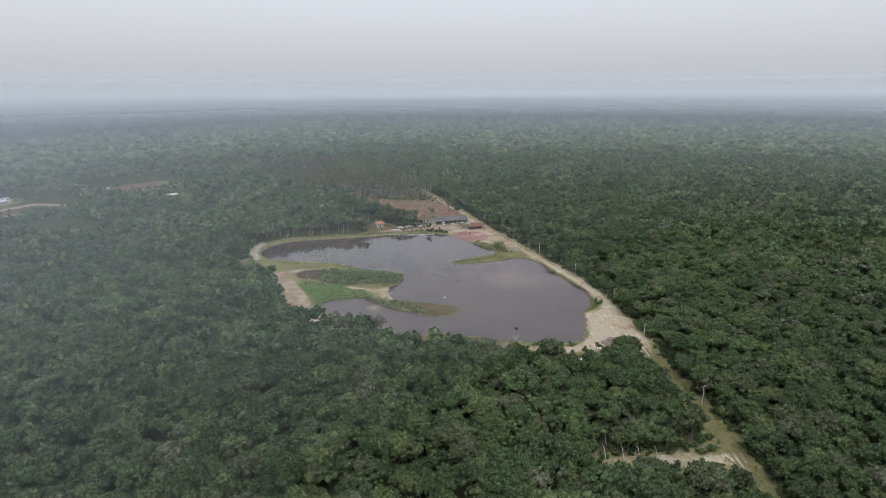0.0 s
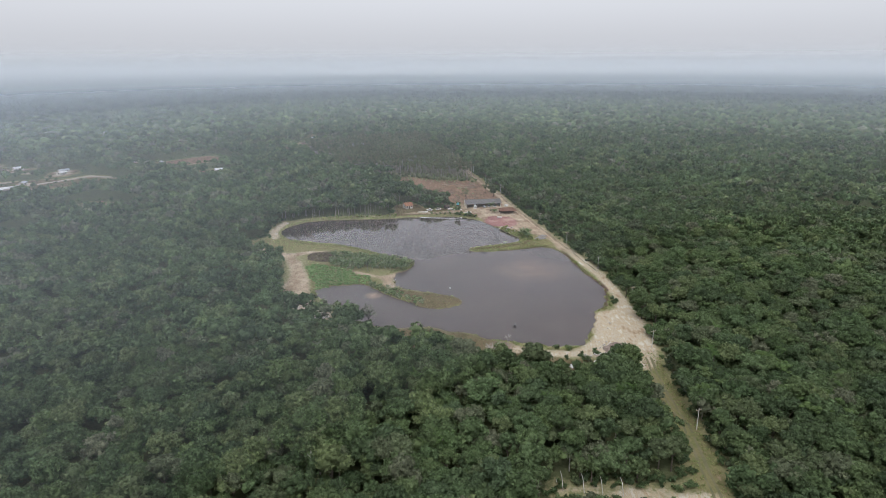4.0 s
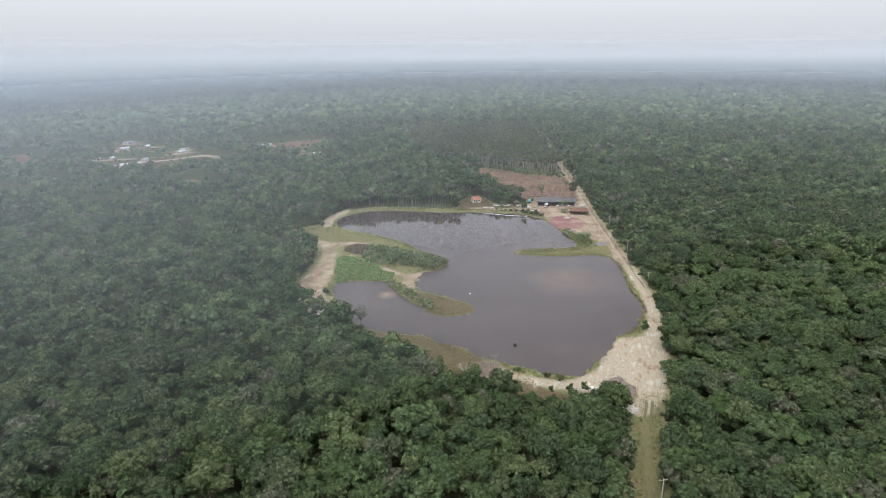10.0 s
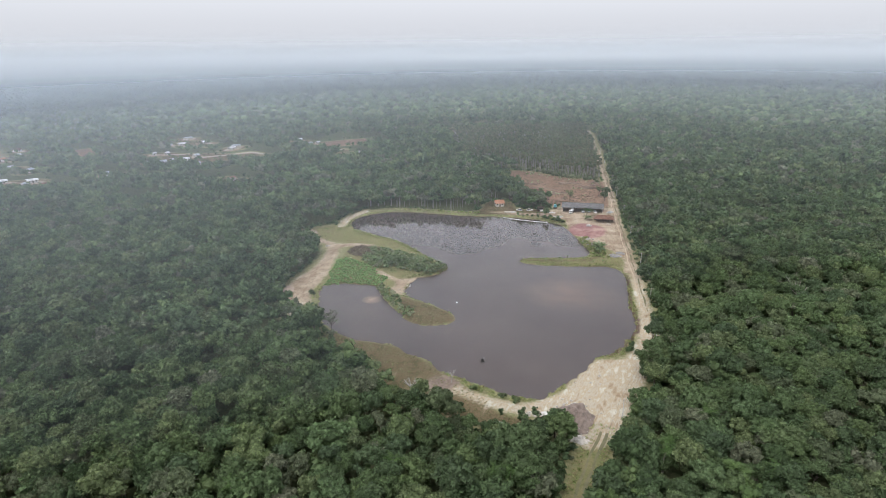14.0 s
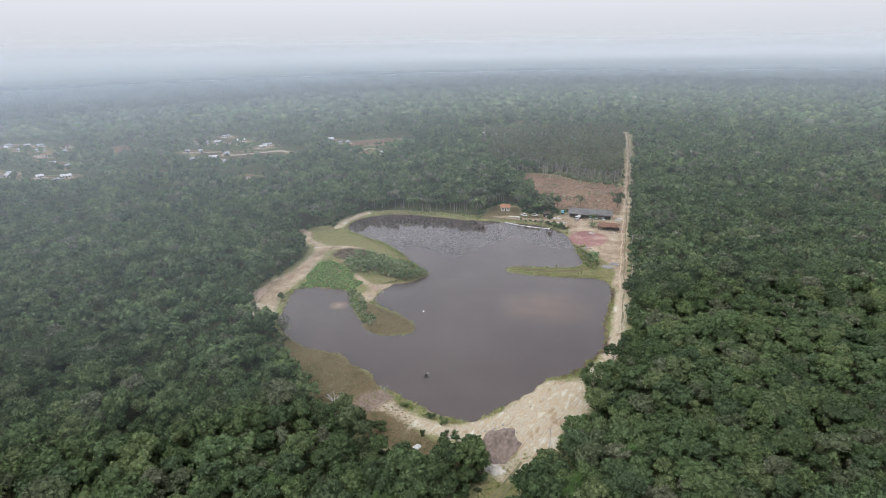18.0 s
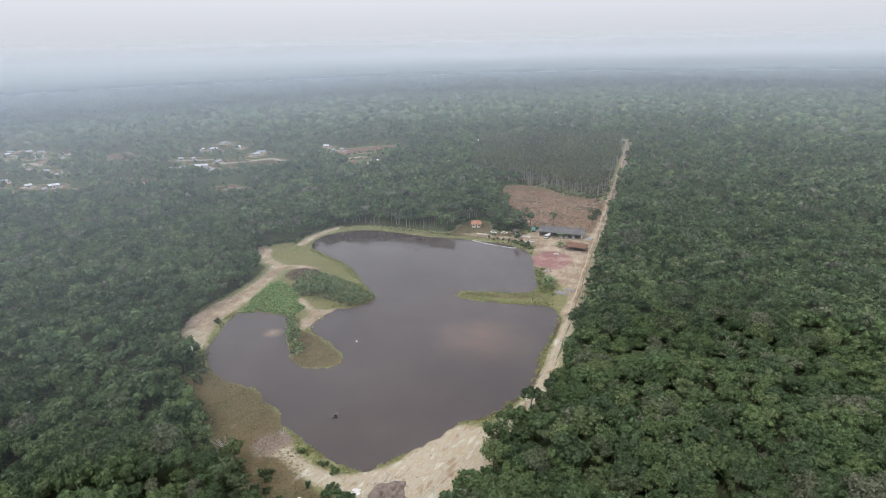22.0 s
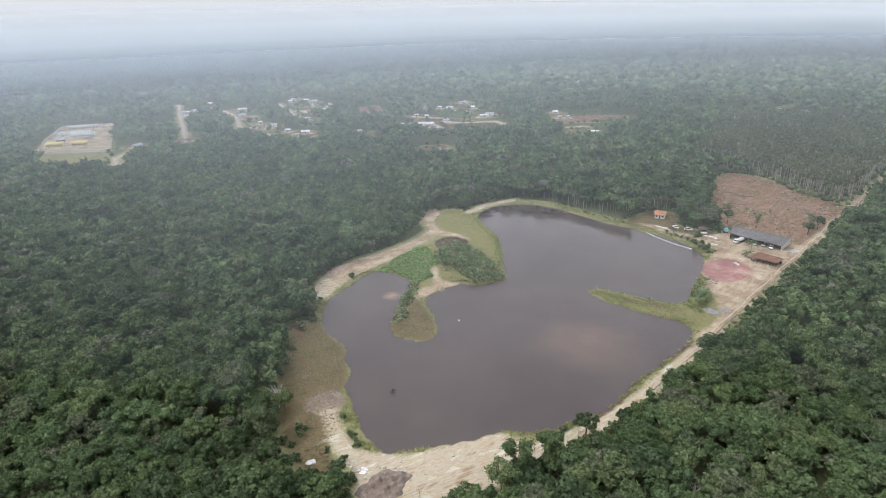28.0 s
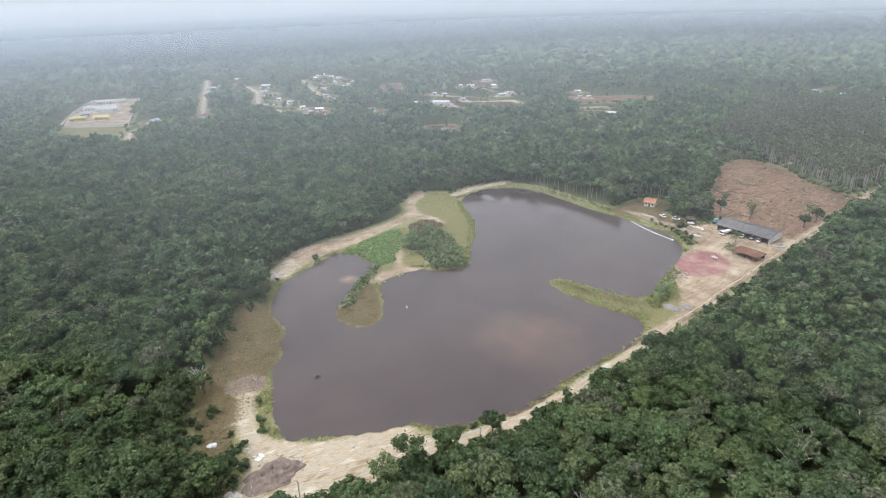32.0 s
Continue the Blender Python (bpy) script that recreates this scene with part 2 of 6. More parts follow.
BEACH = rounded([(166, 270), (161, 255), (150, 252), (143, 238), (138, 227), (131, 221), (129, 219), (124, 218), (115, 220), (107, 224), (101, 230), (96, 226), (98, 219), (105, 219), (113, 216), (122, 212),
                 (131, 211), (140, 205), (146, 197), (154, 204), (160, 219), (165, 235), (169, 262)])
SCRUB = [(50, 252), (70, 247), (88, 232), (100, 222), (120, 211), (138, 205), (130, 199), (108, 204), (90, 212), (70, 227), (44, 246)]
DRY = rounded([(48, 256), (62, 252), (74, 250), (88, 242), (101, 229), (110, 222), (118, 213), (110, 212), (100, 215), (90, 219), (77, 227), (60, 240)])
WEST = rounded([(28, 265), (33, 272), (23, 293), (22, 312), (19, 331), (16, 348), (14, 360), (28, 365), (30, 368), (16, 368), (8, 367), (-6, 376), (-15, 390), (-22, 391), (-19, 380), (-6, 369), (4, 362), (9, 346), (11, 326), (9, 308), (10, 294), (19, 275)])
NWBANK = rounded([(-4, 402), (-7, 421), (-1, 442), (3, 440), (-2, 421), (0, 403)])
HEADLAND = rounded([(22, 298), (21, 335), (16, 366), (2, 372), (-18, 384), (-8, 402), (15, 398), (50, 374), (80, 346), (78, 326), (60, 300)])
MEADOW = rounded([(-15, 382), (-6, 399), (12, 395), (45, 376), (61, 359), (37, 362), (18, 367)])
GREEN = rounded([(25, 305), (25, 311), (19, 330), (23, 343), (40, 332), (52, 321), (50, 309), (36, 310)])
ISLAND = rounded([(32, 338), (31, 355), (49, 357), (66, 349), (79, 341), (77, 330), (70, 323), (61, 328), (52, 327), (39, 331)])
PENDRY = rounded([(76, 271), (66, 291), (65, 297), (83, 289), (94, 279), (89, 272)])
PENSAND = rounded([(60, 302), (57, 315), (46, 324), (47, 327), (58, 318), (69, 324), (71, 323), (64, 313), (65, 299)])
MUD = rounded([(95, 220), (94, 226), (99, 231), (105, 228), (103, 223), (101, 218)])
DEADBUSH = rounded([(20, 352), (21, 363), (32, 365), (37, 358), (34, 348), (27, 346)])
SPIT = rounded([(114, 358), (128, 363), (149, 368), (154, 378), (148, 392), (143, 410), (150, 412), (162, 385), (168, 360), (160, 354), (130, 352)])
RED = rounded([(141, 411), (139, 421), (146, 433), (156, 429), (161, 422), (160, 410), (154, 403), (148, 404)])
YARD = rounded([(86, 452), (96, 456), (110, 453), (124, 458), (134, 474), (163, 474), (170, 465), (171, 435), (173, 392), (173, 371), (173, 350), (167, 347), (168, 367), (160, 384), (150, 395),
                (146, 404), (139, 416), (138, 432), (132, 443), (120, 449), (104, 449)])
CLEARING = rounded([(78, 584), (98, 600), (136, 575), (166, 560), (167, 533), (167, 475), (155, 478), (126, 476), (112, 490), (100, 520)])
YARD_EDGE = [(78, 446), (100, 448), (134, 446), (136, 470), (126, 465), (112, 461), (103, 462), (98, 480), (82, 480)]
GROVE = [(42, 621), (86, 609), (164, 552), (160, 865), (-8, 815)]
VILLAGE = [[(-422, 265), (-380, 316), (-533, 369), (-562, 324), (-488, 288)], [(-285, 622), (-255, 648), (-214, 647), (-200, 662), (-177, 638), (-172, 615), (-209, 607), (-215, 582), (-250, 578), (-262, 596)],
           [(-169, 513), (-157, 534), (-143, 527), (-139, 511), (-146, 502)], [(-330, 722), (-310, 735), (-268, 694), (-296, 680)],
           [(-320, 478), (-305, 490), (-276, 474), (-287, 464)], [(-545, 615), (-520, 632), (-470, 606), (-490, 590)],
           [(-480, 488), (-462, 500), (-436, 492), (-450, 480)], [(-118, 676), (-104, 692), (-96, 684), (-108, 670)]]
FIELD = [(-423, 262), (-377, 311), (-334, 294), (-362, 258)]
VROADS = [[(-638, 490), (-525, 444), (-351, 376)], [(-551, 500), (-519, 501), (-470, 490), (-373, 444)], [(-399, 458), (-384, 470)], [(-373, 444), (-349, 452), (-317, 456)],
          [(-530, 583), (-469, 560), (-398, 533)], [(-451, 556), (-427, 588)], [(-240, 620), (-213, 643), (-200, 659), (-167, 646)], [(-299, 680), (-283, 693), (-264, 687)],
          [(-252, 610), (-205, 588)], [(-280, 631), (-262, 645)], [(-118, 680), (-107, 693)], [(-470, 490), (-454, 503)], [(-300, 295), (-340, 306), (-365, 331)], [(160, 880), (108, 893), (40, 902), (-32, 888), (-90, 862)]]
WOODLOTS = [[(-405, 630), (-400, 655), (-335, 608), (-352, 592)], [(-171, 721), (-111, 782), (-87, 745), (-141, 694)], [(-30, 826), (0, 835), (40, 912), (10, 918)], [(40, 900), (150, 880), (150, 890), (50, 912)]]


# village houses: east, north, length, depth, turn, wall and roof kind
HOUSES = [(-491, 409, 12, 6, 0, 1), (-483, 396, 4, 3.5, 1, 0), (-551, 463, 9, 5, 0, 0), (-518, 450, 8, 5, 0, 2), (-556, 477, 7, 5, 1, 2), (-602, 519, 7, 5, 0, 0), (-557, 495, 10, 6, 1, 3),
          (-486, 471, 8, 5, 0, 0), (-550, 488, 5, 4, 0, 2), (-511, 520, 11, 8, 0, 0), (-469, 496, 10, 6, 1, 2), (-445, 489, 9, 5, 1, 1), (-402, 484, 4, 3.5, 0, 0), (-377, 486, 7, 5, 0, 2),
          (-368, 474, 5, 4, 1, 0), (-331, 476, 5, 4, 0, 0), (-311, 485, 8, 6, 0, 0), (-288, 473, 9, 4, 1, 1), (-305, 470, 4, 3.5, 1, 2), (-542, 616, 7, 5, 0, 0), (-548, 626, 4, 3.5, 0, 0),
          (-522, 624, 6, 4, 0, 0), (-503, 625, 7, 5, 0, 2), (-525, 600, 4, 3.5, 0, 0), (-494, 591, 6, 4, 1, 2), (-471, 597, 8, 5, 0, 0), (-429, 568, 9, 5, 0, 3), (-425, 584, 8, 5, 0, 0),
          (-436, 598, 4, 3.5, 1, 0), (-466, 627, 7, 5, 1, 1), (-380, 533, 5, 4, 0, 0), (-350, 523, 7, 5, 1, 2), (-268, 522, 5, 4, 1, 2), (-237, 517, 4, 3.5, 1, 1), (-241, 592, 17, 9, 0, 0),
          (-256, 586, 6, 4, 0, 2), (-214, 580, 4, 3.5, 1, 2), (-262, 575, 4, 3.5, 0, 0), (-305, 693, 8, 6, 0, 0), (-287, 713, 8, 6, 0, 0), (-329, 742, 10, 6, 1, 2), (-318, 688, 4, 3.5, 0, 0),
          (-296, 628, 4, 3.5, 0, 0), (-284, 633, 4, 3.5, 1, 0), (-230, 672, 8, 5, 1, 0), (-234, 688, 9, 5, 0, 2), (-245, 626, 6, 4, 1, 2), (-183, 747, 6, 4, 0, 0), (-150, 724, 4, 3.5, 1, 0),
          (-157, 718, 4, 3.5, 1, 2), (-94, 649, 5, 4, 0, 1), (-80, 668, 8, 5, 0, 0), (-380, 340, 8, 6, 1, 2), (-369, 386, 7, 5, 1, 1), (-12, 832, 9, 5, 0, 0), (8, 908, 9, 6, 0, 0), (38, 905, 8, 5, 0, 2),
          (76, 899, 8, 5, 1, 0), (-145, 521, 6, 4, 1, 1)]


def steps_of(lo, hi, step, ends, grow=1.16):
    """Even steps from lo to hi, then ever longer ones to the ends."""
    mid = list(np.arange(lo, hi + 0.01, step))
    up, s = [], step
    while (up[-1] if up else hi) < ends[1]:
        s *= grow
        up.append((up[-1] if up else hi) + s)
    down, s = [], step
    while (down[-1] if down else lo) > ends[0]:
        s *= grow
        down.append((down[-1] if down else lo) - s)
    return np.array(down[::-1] + mid + up)


def shore(px, py):
    """Distance to the waterline, with small bays and points."""
    return inside_distance(px, py, LAKE) + 0.55 * lumps(px, py, 7, 3) + 0.3 * lumps(px, py, 3, 4)


def height(px, py, s=None):
    s = shore(px, py) if s is None else s
    far = np.clip((s - 8) / 60, 0, 1)
    bank = np.where(s > 0, 0.02 + 0.85 * (1 - np.exp(-s / 4.0)), np.maximum(s * 0.3, -2.2))
    return bank + far * (0.8 + 0.7 * lumps(px, py, 90, 1)) + np.clip(s, 0, 3) / 3 * 0.12 * lumps(px, py, 5, 2)


def near_band(d, width=4.0):
    return np.clip(0.5 - d / (2 * width), 0, 1)


def cover(px, py):
    """How strongly each kind of open ground lies at each point: 0.5 is its edge."""
    z = {}
    track = line_distance(px, py, TRACK) - 2.7
    sand = np.minimum.reduce([track, inside_distance(px, py, BEACH), inside_distance(px, py, WEST), inside_distance(px, py, NWBANK), inside_distance(px, py, PENSAND)])
    sand = np.minimum(sand, inside_distance(px, py, YARD))
    sand = np.minimum(sand, inside_distance(px, py, VILLAGE[0]))
    for hx, hy, w, *_ in HOUSES:
        sand = np.minimum(sand, np.hypot(px - hx, py - hy) - w / 2 - 5.0)
    for p in VROADS:
        sand = np.minimum(sand, line_distance(px, py, p) - 3.5)
    sand = np.minimum(sand, inside_distance(px, py, [(91, 139), (107, 132), (130, 125), (132, 130), (110, 137)]))
    z["sand"] = sand
    z["red"] = inside_distance(px, py, RED)
    z["mud"] = inside_distance(px, py, MUD)
    z["brown"] = np.minimum(inside_distance(px, py, CLEARING), np.minimum.reduce([inside_distance(px, py, p) for p in WOODLOTS]))
    z["dry"] = np.minimum.reduce([inside_distance(px, py, p) for p in [DRY, SCRUB, PENDRY, YARD_EDGE, [(117, 356), (120, 359), (134, 360), (149, 364), (157, 371), (151, 361), (136, 357)]] + VILLAGE[1:]])
    for hx, hy, w, *_ in HOUSES:
        z["dry"] = np.minimum(z["dry"], np.hypot(px - hx, py - hy) - w / 2 - 8 - 3 * np.sin(hx + px / 9) * np.sin(py / 8))
    grass = np.minimum.reduce([inside_distance(px, py, g) for g in (MEADOW, HEADLAND, SPIT, FIELD)])
    z["grass"] = np.minimum(grass, line_distance(px, py, PATH) - 4.0)
    return z


# ---- ground: one sheet to the horizon ----
def ground_material():
    m, nt, b = material("ground", 0.95)
    geo = nt.nodes.new("ShaderNodeNewGeometry")
    where = geo.outputs["Position"]
    n1, n2, n3 = noise_of(nt, 0.12, 6, where), noise_of(nt, 0.9, 5, where), noise_of(nt, 6.0, 3, where)
    edge = calc(nt, "ADD", calc(nt, "MULTIPLY_ADD", n2, 0.7, -0.35), calc(nt, "MULTIPLY_ADD", n1, 0.5, -0.25))

    def zone(key, softness=0.10):
        at = nt.nodes.new("ShaderNodeAttribute")
        at.attribute_name = key
        v = calc(nt, "ADD", at.outputs["Fac"], edge)
        return calc(nt, "DIVIDE", calc(nt, "SUBTRACT", v, 0.5 - softness), 2 * softness, clamp=True)

    c = ramp(nt, n2, [(0.3, (0.08, 0.10, 0.045)), (0.7, (0.125, 0.135, 0.07))])
    rim = ramp(nt, n2, [(0.3, (0.17, 0.19, 0.085)), (0.55, (0.26, 0.245, 0.13)), (0.75, (0.34, 0.295, 0.185))])
    c = mix(nt, zone("rim", 0.2), c, rim)
    swirl = node(nt, "ShaderNodeTexNoise", Scale=0.34, Detail=8.0, Roughness=0.66, Distortion=1.6)
    lie = node(nt, "ShaderNodeMapping", Rotation=(0, 0, -1.05), Scale=(1.0, 0.3, 1.0))
    nt.links.new(where, lie.inputs["Vector"])
    nt.links.new(lie.outputs["Vector"], swirl.inputs["Vector"])
    lush = calc(nt, "ADD", calc(nt, "MULTIPLY", n1, 0.35), calc(nt, "ADD", calc(nt, "MULTIPLY", n2, 0.25), calc(nt, "MULTIPLY", swirl.outputs["Fac"], 0.4)))
    c = mix(nt, zone("grass", 0.15), c, ramp(nt, lush, [(0.38, (0.12, 0.145, 0.055)), (0.45, (0.17, 0.18, 0.075)), (0.51, (0.235, 0.205, 0.105)), (0.55, (0.185, 0.18, 0.08)), (0.62, (0.31, 0.24, 0.155))]))
    c = mix(nt, zone("dry", 0.2), c, ramp(nt, lush, [(0.38, (0.075, 0.082, 0.036)), (0.45, (0.115, 0.10, 0.05)), (0.51, (0.175, 0.13, 0.078)), (0.55, (0.12, 0.11, 0.055)), (0.62, (0.25, 0.195, 0.13))]))
    drag = node(nt, "ShaderNodeMapping", Rotation=(0, 0, 0.3), Scale=(1.0, 1.0, 1.0))
    pull = node(nt, "ShaderNodeMapping", Scale=(0.55, 0.07, 1.0))
    nt.links.new(where, drag.inputs["Vector"])
    nt.links.new(drag.outputs["Vector"], pull.inputs["Vector"])
    streak = noise_of(nt, 1.0, 6, pull.outputs["Vector"], 0.65)
    felled = calc(nt, "ADD", calc(nt, "MULTIPLY", swirl.outputs["Fac"], 0.55), calc(nt, "ADD", calc(nt, "MULTIPLY", n2, 0.3), calc(nt, "MULTIPLY", n1, 0.15)))
    c = mix(nt, zone("brown", 0.3), c, ramp(nt, felled, [(0.37, (0.085, 0.10, 0.045)), (0.43, (0.12, 0.10, 0.058)), (0.48, (0.19, 0.125, 0.085)), (0.55, (0.25, 0.16, 0.11)), (0.63, (0.34, 0.26, 0.19))]))
    pale = ramp(nt, calc(nt, "ADD", calc(nt, "MULTIPLY", n1, 0.3), calc(nt, "ADD", calc(nt, "MULTIPLY", swirl.outputs["Fac"], 0.32), calc(nt, "MULTIPLY", streak, 0.38))),
                [(0.38, (0.27, 0.195, 0.125)), (0.44, (0.39, 0.31, 0.21)), (0.485, (0.47, 0.43, 0.34)), (0.52, (0.42, 0.33, 0.215)), (0.55, (0.49, 0.45, 0.355)), (0.62, (0.60, 0.575, 0.49))])
    tan = ramp(nt, calc(nt, "ADD", calc(nt, "MULTIPLY", swirl.outputs["Fac"], 0.4), calc(nt, "MULTIPLY", n1, 0.6)), [(0.36, (0.24, 0.17, 0.12)), (0.47, (0.33, 0.255, 0.18)), (0.54, (0.40, 0.325, 0.235)), (0.64, (0.50, 0.42, 0.32))])
    pale = mix(nt, zone("tan", 0.3), pale, tan)
    c = mix(nt, zone("sand", 0.18), c, pale)
    c = mix(nt, zone("red", 0.2), c, ramp(nt, n1, [(0.3, (0.24, 0.12, 0.115)), (0.5, (0.30, 0.16, 0.15)), (0.62, (0.38, 0.25, 0.21)), (0.75, (0.46, 0.35, 0.28))]))
    c = mix(nt, zone("mud", 0.2), c, ramp(nt, n2, [(0.3, (0.17, 0.13, 0.105)), (0.7, (0.30, 0.235, 0.19))]))
    c = mix(nt, zone("wet", 0.15), c, (0.13, 0.09, 0.068))
    c = mix(nt, 0.35, c, ramp(nt, n3, [(0.3, (0.4, 0.4, 0.4)), (0.7, (1, 1, 1))]), "MULTIPLY")
    nt.links.new(c, b.inputs["Base Color"])
    b.inputs["Specular IOR Level"].default_value = 0.15
    bump(nt, b, calc(nt, "ADD", n2, calc(nt, "MULTIPLY", n3, 0.3)), 0.7, 0.3)
    return m


GX, GY = steps_of(-20, 190, 1.5, (-560, 560), 1.06), steps_of(195, 470, 1.5, (60, 900), 1.05)
GX = np.concatenate([np.array([-5600, -4200, -3100, -2300, -1700, -1300, -1000, -800]), GX[GX > -760], np.array([800, 1100, 1600, 2300, 3200, 4300, 5600])])
GY = np.concatenate([np.array([-5000, -3500, -2300, -1500, -900, -500, -250, -100, -20, 30]), GY[GY > 55], np.array([1050, 1250, 1500, 1900, 2500, 3300, 4300, 5800])])
GX = np.unique(np.concatenate([GX[(GX < -645) | (GX > -30)], np.arange(-645, -30, 6.5)]))
GY = np.unique(np.concatenate([GY[(GY < 474) | (GY > 790)], np.arange(474, 790, 6.0)]))
gx, gy = np.meshgrid(GX, GY)
fx, fy = gx.ravel(), gy.ravel()
gs = shore(fx, fy)
gz = height(fx, fy, gs)
nx, ny = len(GX), len(GY)
ij = (np.arange(ny - 1)[:, None] * nx + np.arange(nx - 1)[None]).ravel()
quads = np.stack([ij, ij + 1, ij + nx + 1, ij + nx], 1)
me = smooth(mesh_of("ground", np.stack([fx, fy, gz], 1), quads, ground_material()))
zones = cover(fx, fy)
for key, d in zones.items():
    attach(me, key, near_band(d, 3.0))
attach(me, "tan", near_band(np.minimum.reduce([inside_distance(fx, fy, YARD) - 3, np.where(fy > 345, line_distance(fx, fy, TRACK) - 6, 99), np.where(fy > 282, inside_distance(fx, fy, WEST) - 1, 99), inside_distance(fx, fy, PENSAND) - 3]), 6.0) + (fx < -90))
open_edge = np.minimum.reduce([zones[k] for k in ("sand", "red", "brown", "dry", "grass")])
attach(me, "rim", np.where(gs > 0, near_band(np.minimum(gs - 5.0 - 4.5 * ((fy > 434) & (fx < 100)), open_edge - 3.5), 3.0), 1))
attach(me, "wet", near_band(gs - 0.3 - 1.4 * ((fx > 155) & (fy < 345)), 1.6))
tagged(new("ground", me), "flat forest floor with sandy banks, dirt track and clearings", "ground", kind="structure")


def water_material():
    m, nt, b = material("pond_water", 0.07)
    geo = nt.nodes.new("ShaderNodeNewGeometry")
    where = geo.outputs["Position"]
    c = ramp(nt, noise_of(nt, 0.02, 3, where), [(0.3, (0.066, 0.054, 0.053)), (0.7, (0.089, 0.073, 0.068))])
    shoal = node(nt, "ShaderNodeVectorMath")
    shoal.operation = "DISTANCE"
    nt.links.new(where, shoal.inputs[0])
    shoal.inputs[1].default_value = (140, 316, 0)
    s = calc(nt, "SUBTRACT", 1.0, calc(nt, "DIVIDE", shoal.outputs["Value"], 24.0), clamp=True)
    s = calc(nt, "MULTIPLY", s, noise_of(nt, 0.09, 4, where))
    c = mix(nt, calc(nt, "MULTIPLY", s, 1.1, clamp=True), c, (0.17, 0.115, 0.09))
    bar = node(nt, "ShaderNodeVectorMath")
    bar.operation = "DISTANCE"
    nt.links.new(where, bar.inputs[0])
    bar.inputs[1].default_value = (52.9, 292.4, 0)
    s = calc(nt, "SUBTRACT", 1.0, calc(nt, "DIVIDE", bar.outputs["Value"], 5.0), clamp=True)
    c = mix(nt, calc(nt, "MULTIPLY", s, noise_of(nt, 0.3, 4, where)), c, (0.42, 0.29, 0.19))
    nt.links.new(c, b.inputs["Base Color"])
    b.inputs["IOR"].default_value = 1.33
    bump(nt, b, noise_of(nt, 0.9, 3, where), 0.06, 0.05)
    return m


wet = (gs < 4).reshape(ny, nx)
cells = (wet[:-1, :-1] | wet[1:, :-1] | wet[:-1, 1:] | wet[1:, 1:]).ravel()
used = np.unique(quads[cells])
index = np.full(nx * ny, -1)
index[used] = np.arange(len(used))
me = mesh_of("pond", np.stack([fx[used], fy[used], np.zeros(len(used))], 1), index[quads[cells]], water_material())
tagged(new("pond", me), "still dark brown-grey pond with a pale shoal", "pond", kind="structure")


# ---- haze stand-in: translucent sheets added over the forest, more opaque away from the drone's way and towards the village ----
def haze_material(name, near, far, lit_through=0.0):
    """Haze put into a sheet's colour: clear but for the share that the attribute names, bluer near by and paler far
    off.
    """
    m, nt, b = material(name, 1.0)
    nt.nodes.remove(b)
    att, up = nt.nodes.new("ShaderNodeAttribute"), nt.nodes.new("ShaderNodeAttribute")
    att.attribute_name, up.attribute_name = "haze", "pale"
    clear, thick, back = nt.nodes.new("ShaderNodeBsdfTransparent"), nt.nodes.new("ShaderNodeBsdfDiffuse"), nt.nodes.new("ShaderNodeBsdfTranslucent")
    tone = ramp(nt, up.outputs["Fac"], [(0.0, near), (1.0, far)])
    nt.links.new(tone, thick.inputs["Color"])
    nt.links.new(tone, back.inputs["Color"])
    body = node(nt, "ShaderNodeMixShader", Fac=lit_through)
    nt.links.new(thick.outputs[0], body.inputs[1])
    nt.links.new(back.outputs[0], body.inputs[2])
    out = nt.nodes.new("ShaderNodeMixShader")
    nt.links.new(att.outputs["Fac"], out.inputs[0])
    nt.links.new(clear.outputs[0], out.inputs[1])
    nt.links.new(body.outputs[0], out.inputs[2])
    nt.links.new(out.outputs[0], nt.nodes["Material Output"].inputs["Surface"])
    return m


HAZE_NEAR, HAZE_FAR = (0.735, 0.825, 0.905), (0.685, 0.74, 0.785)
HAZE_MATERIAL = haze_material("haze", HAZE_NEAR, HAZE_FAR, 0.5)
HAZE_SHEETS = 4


def fade(v, lo, hi):
    k = np.clip((v - lo) / (hi - lo), 0, 1)
    return k * k * (3 - 2 * k)


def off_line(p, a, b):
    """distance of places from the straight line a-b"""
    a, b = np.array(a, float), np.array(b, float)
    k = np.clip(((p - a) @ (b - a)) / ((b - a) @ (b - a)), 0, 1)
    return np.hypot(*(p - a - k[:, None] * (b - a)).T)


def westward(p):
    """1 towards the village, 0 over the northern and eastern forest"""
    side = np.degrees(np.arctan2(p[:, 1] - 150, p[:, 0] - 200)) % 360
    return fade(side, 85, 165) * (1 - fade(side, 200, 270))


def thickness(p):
    """opacity given to the haze sheets over a place, by its distance from the drone's way, and its paleness"""
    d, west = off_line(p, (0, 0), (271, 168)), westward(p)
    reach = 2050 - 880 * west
    # faint base opacity close by, lifts the forest's darkest tones, most to the west
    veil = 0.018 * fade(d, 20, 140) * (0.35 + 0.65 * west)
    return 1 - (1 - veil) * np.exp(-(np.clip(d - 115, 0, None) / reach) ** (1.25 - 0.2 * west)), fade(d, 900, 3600)


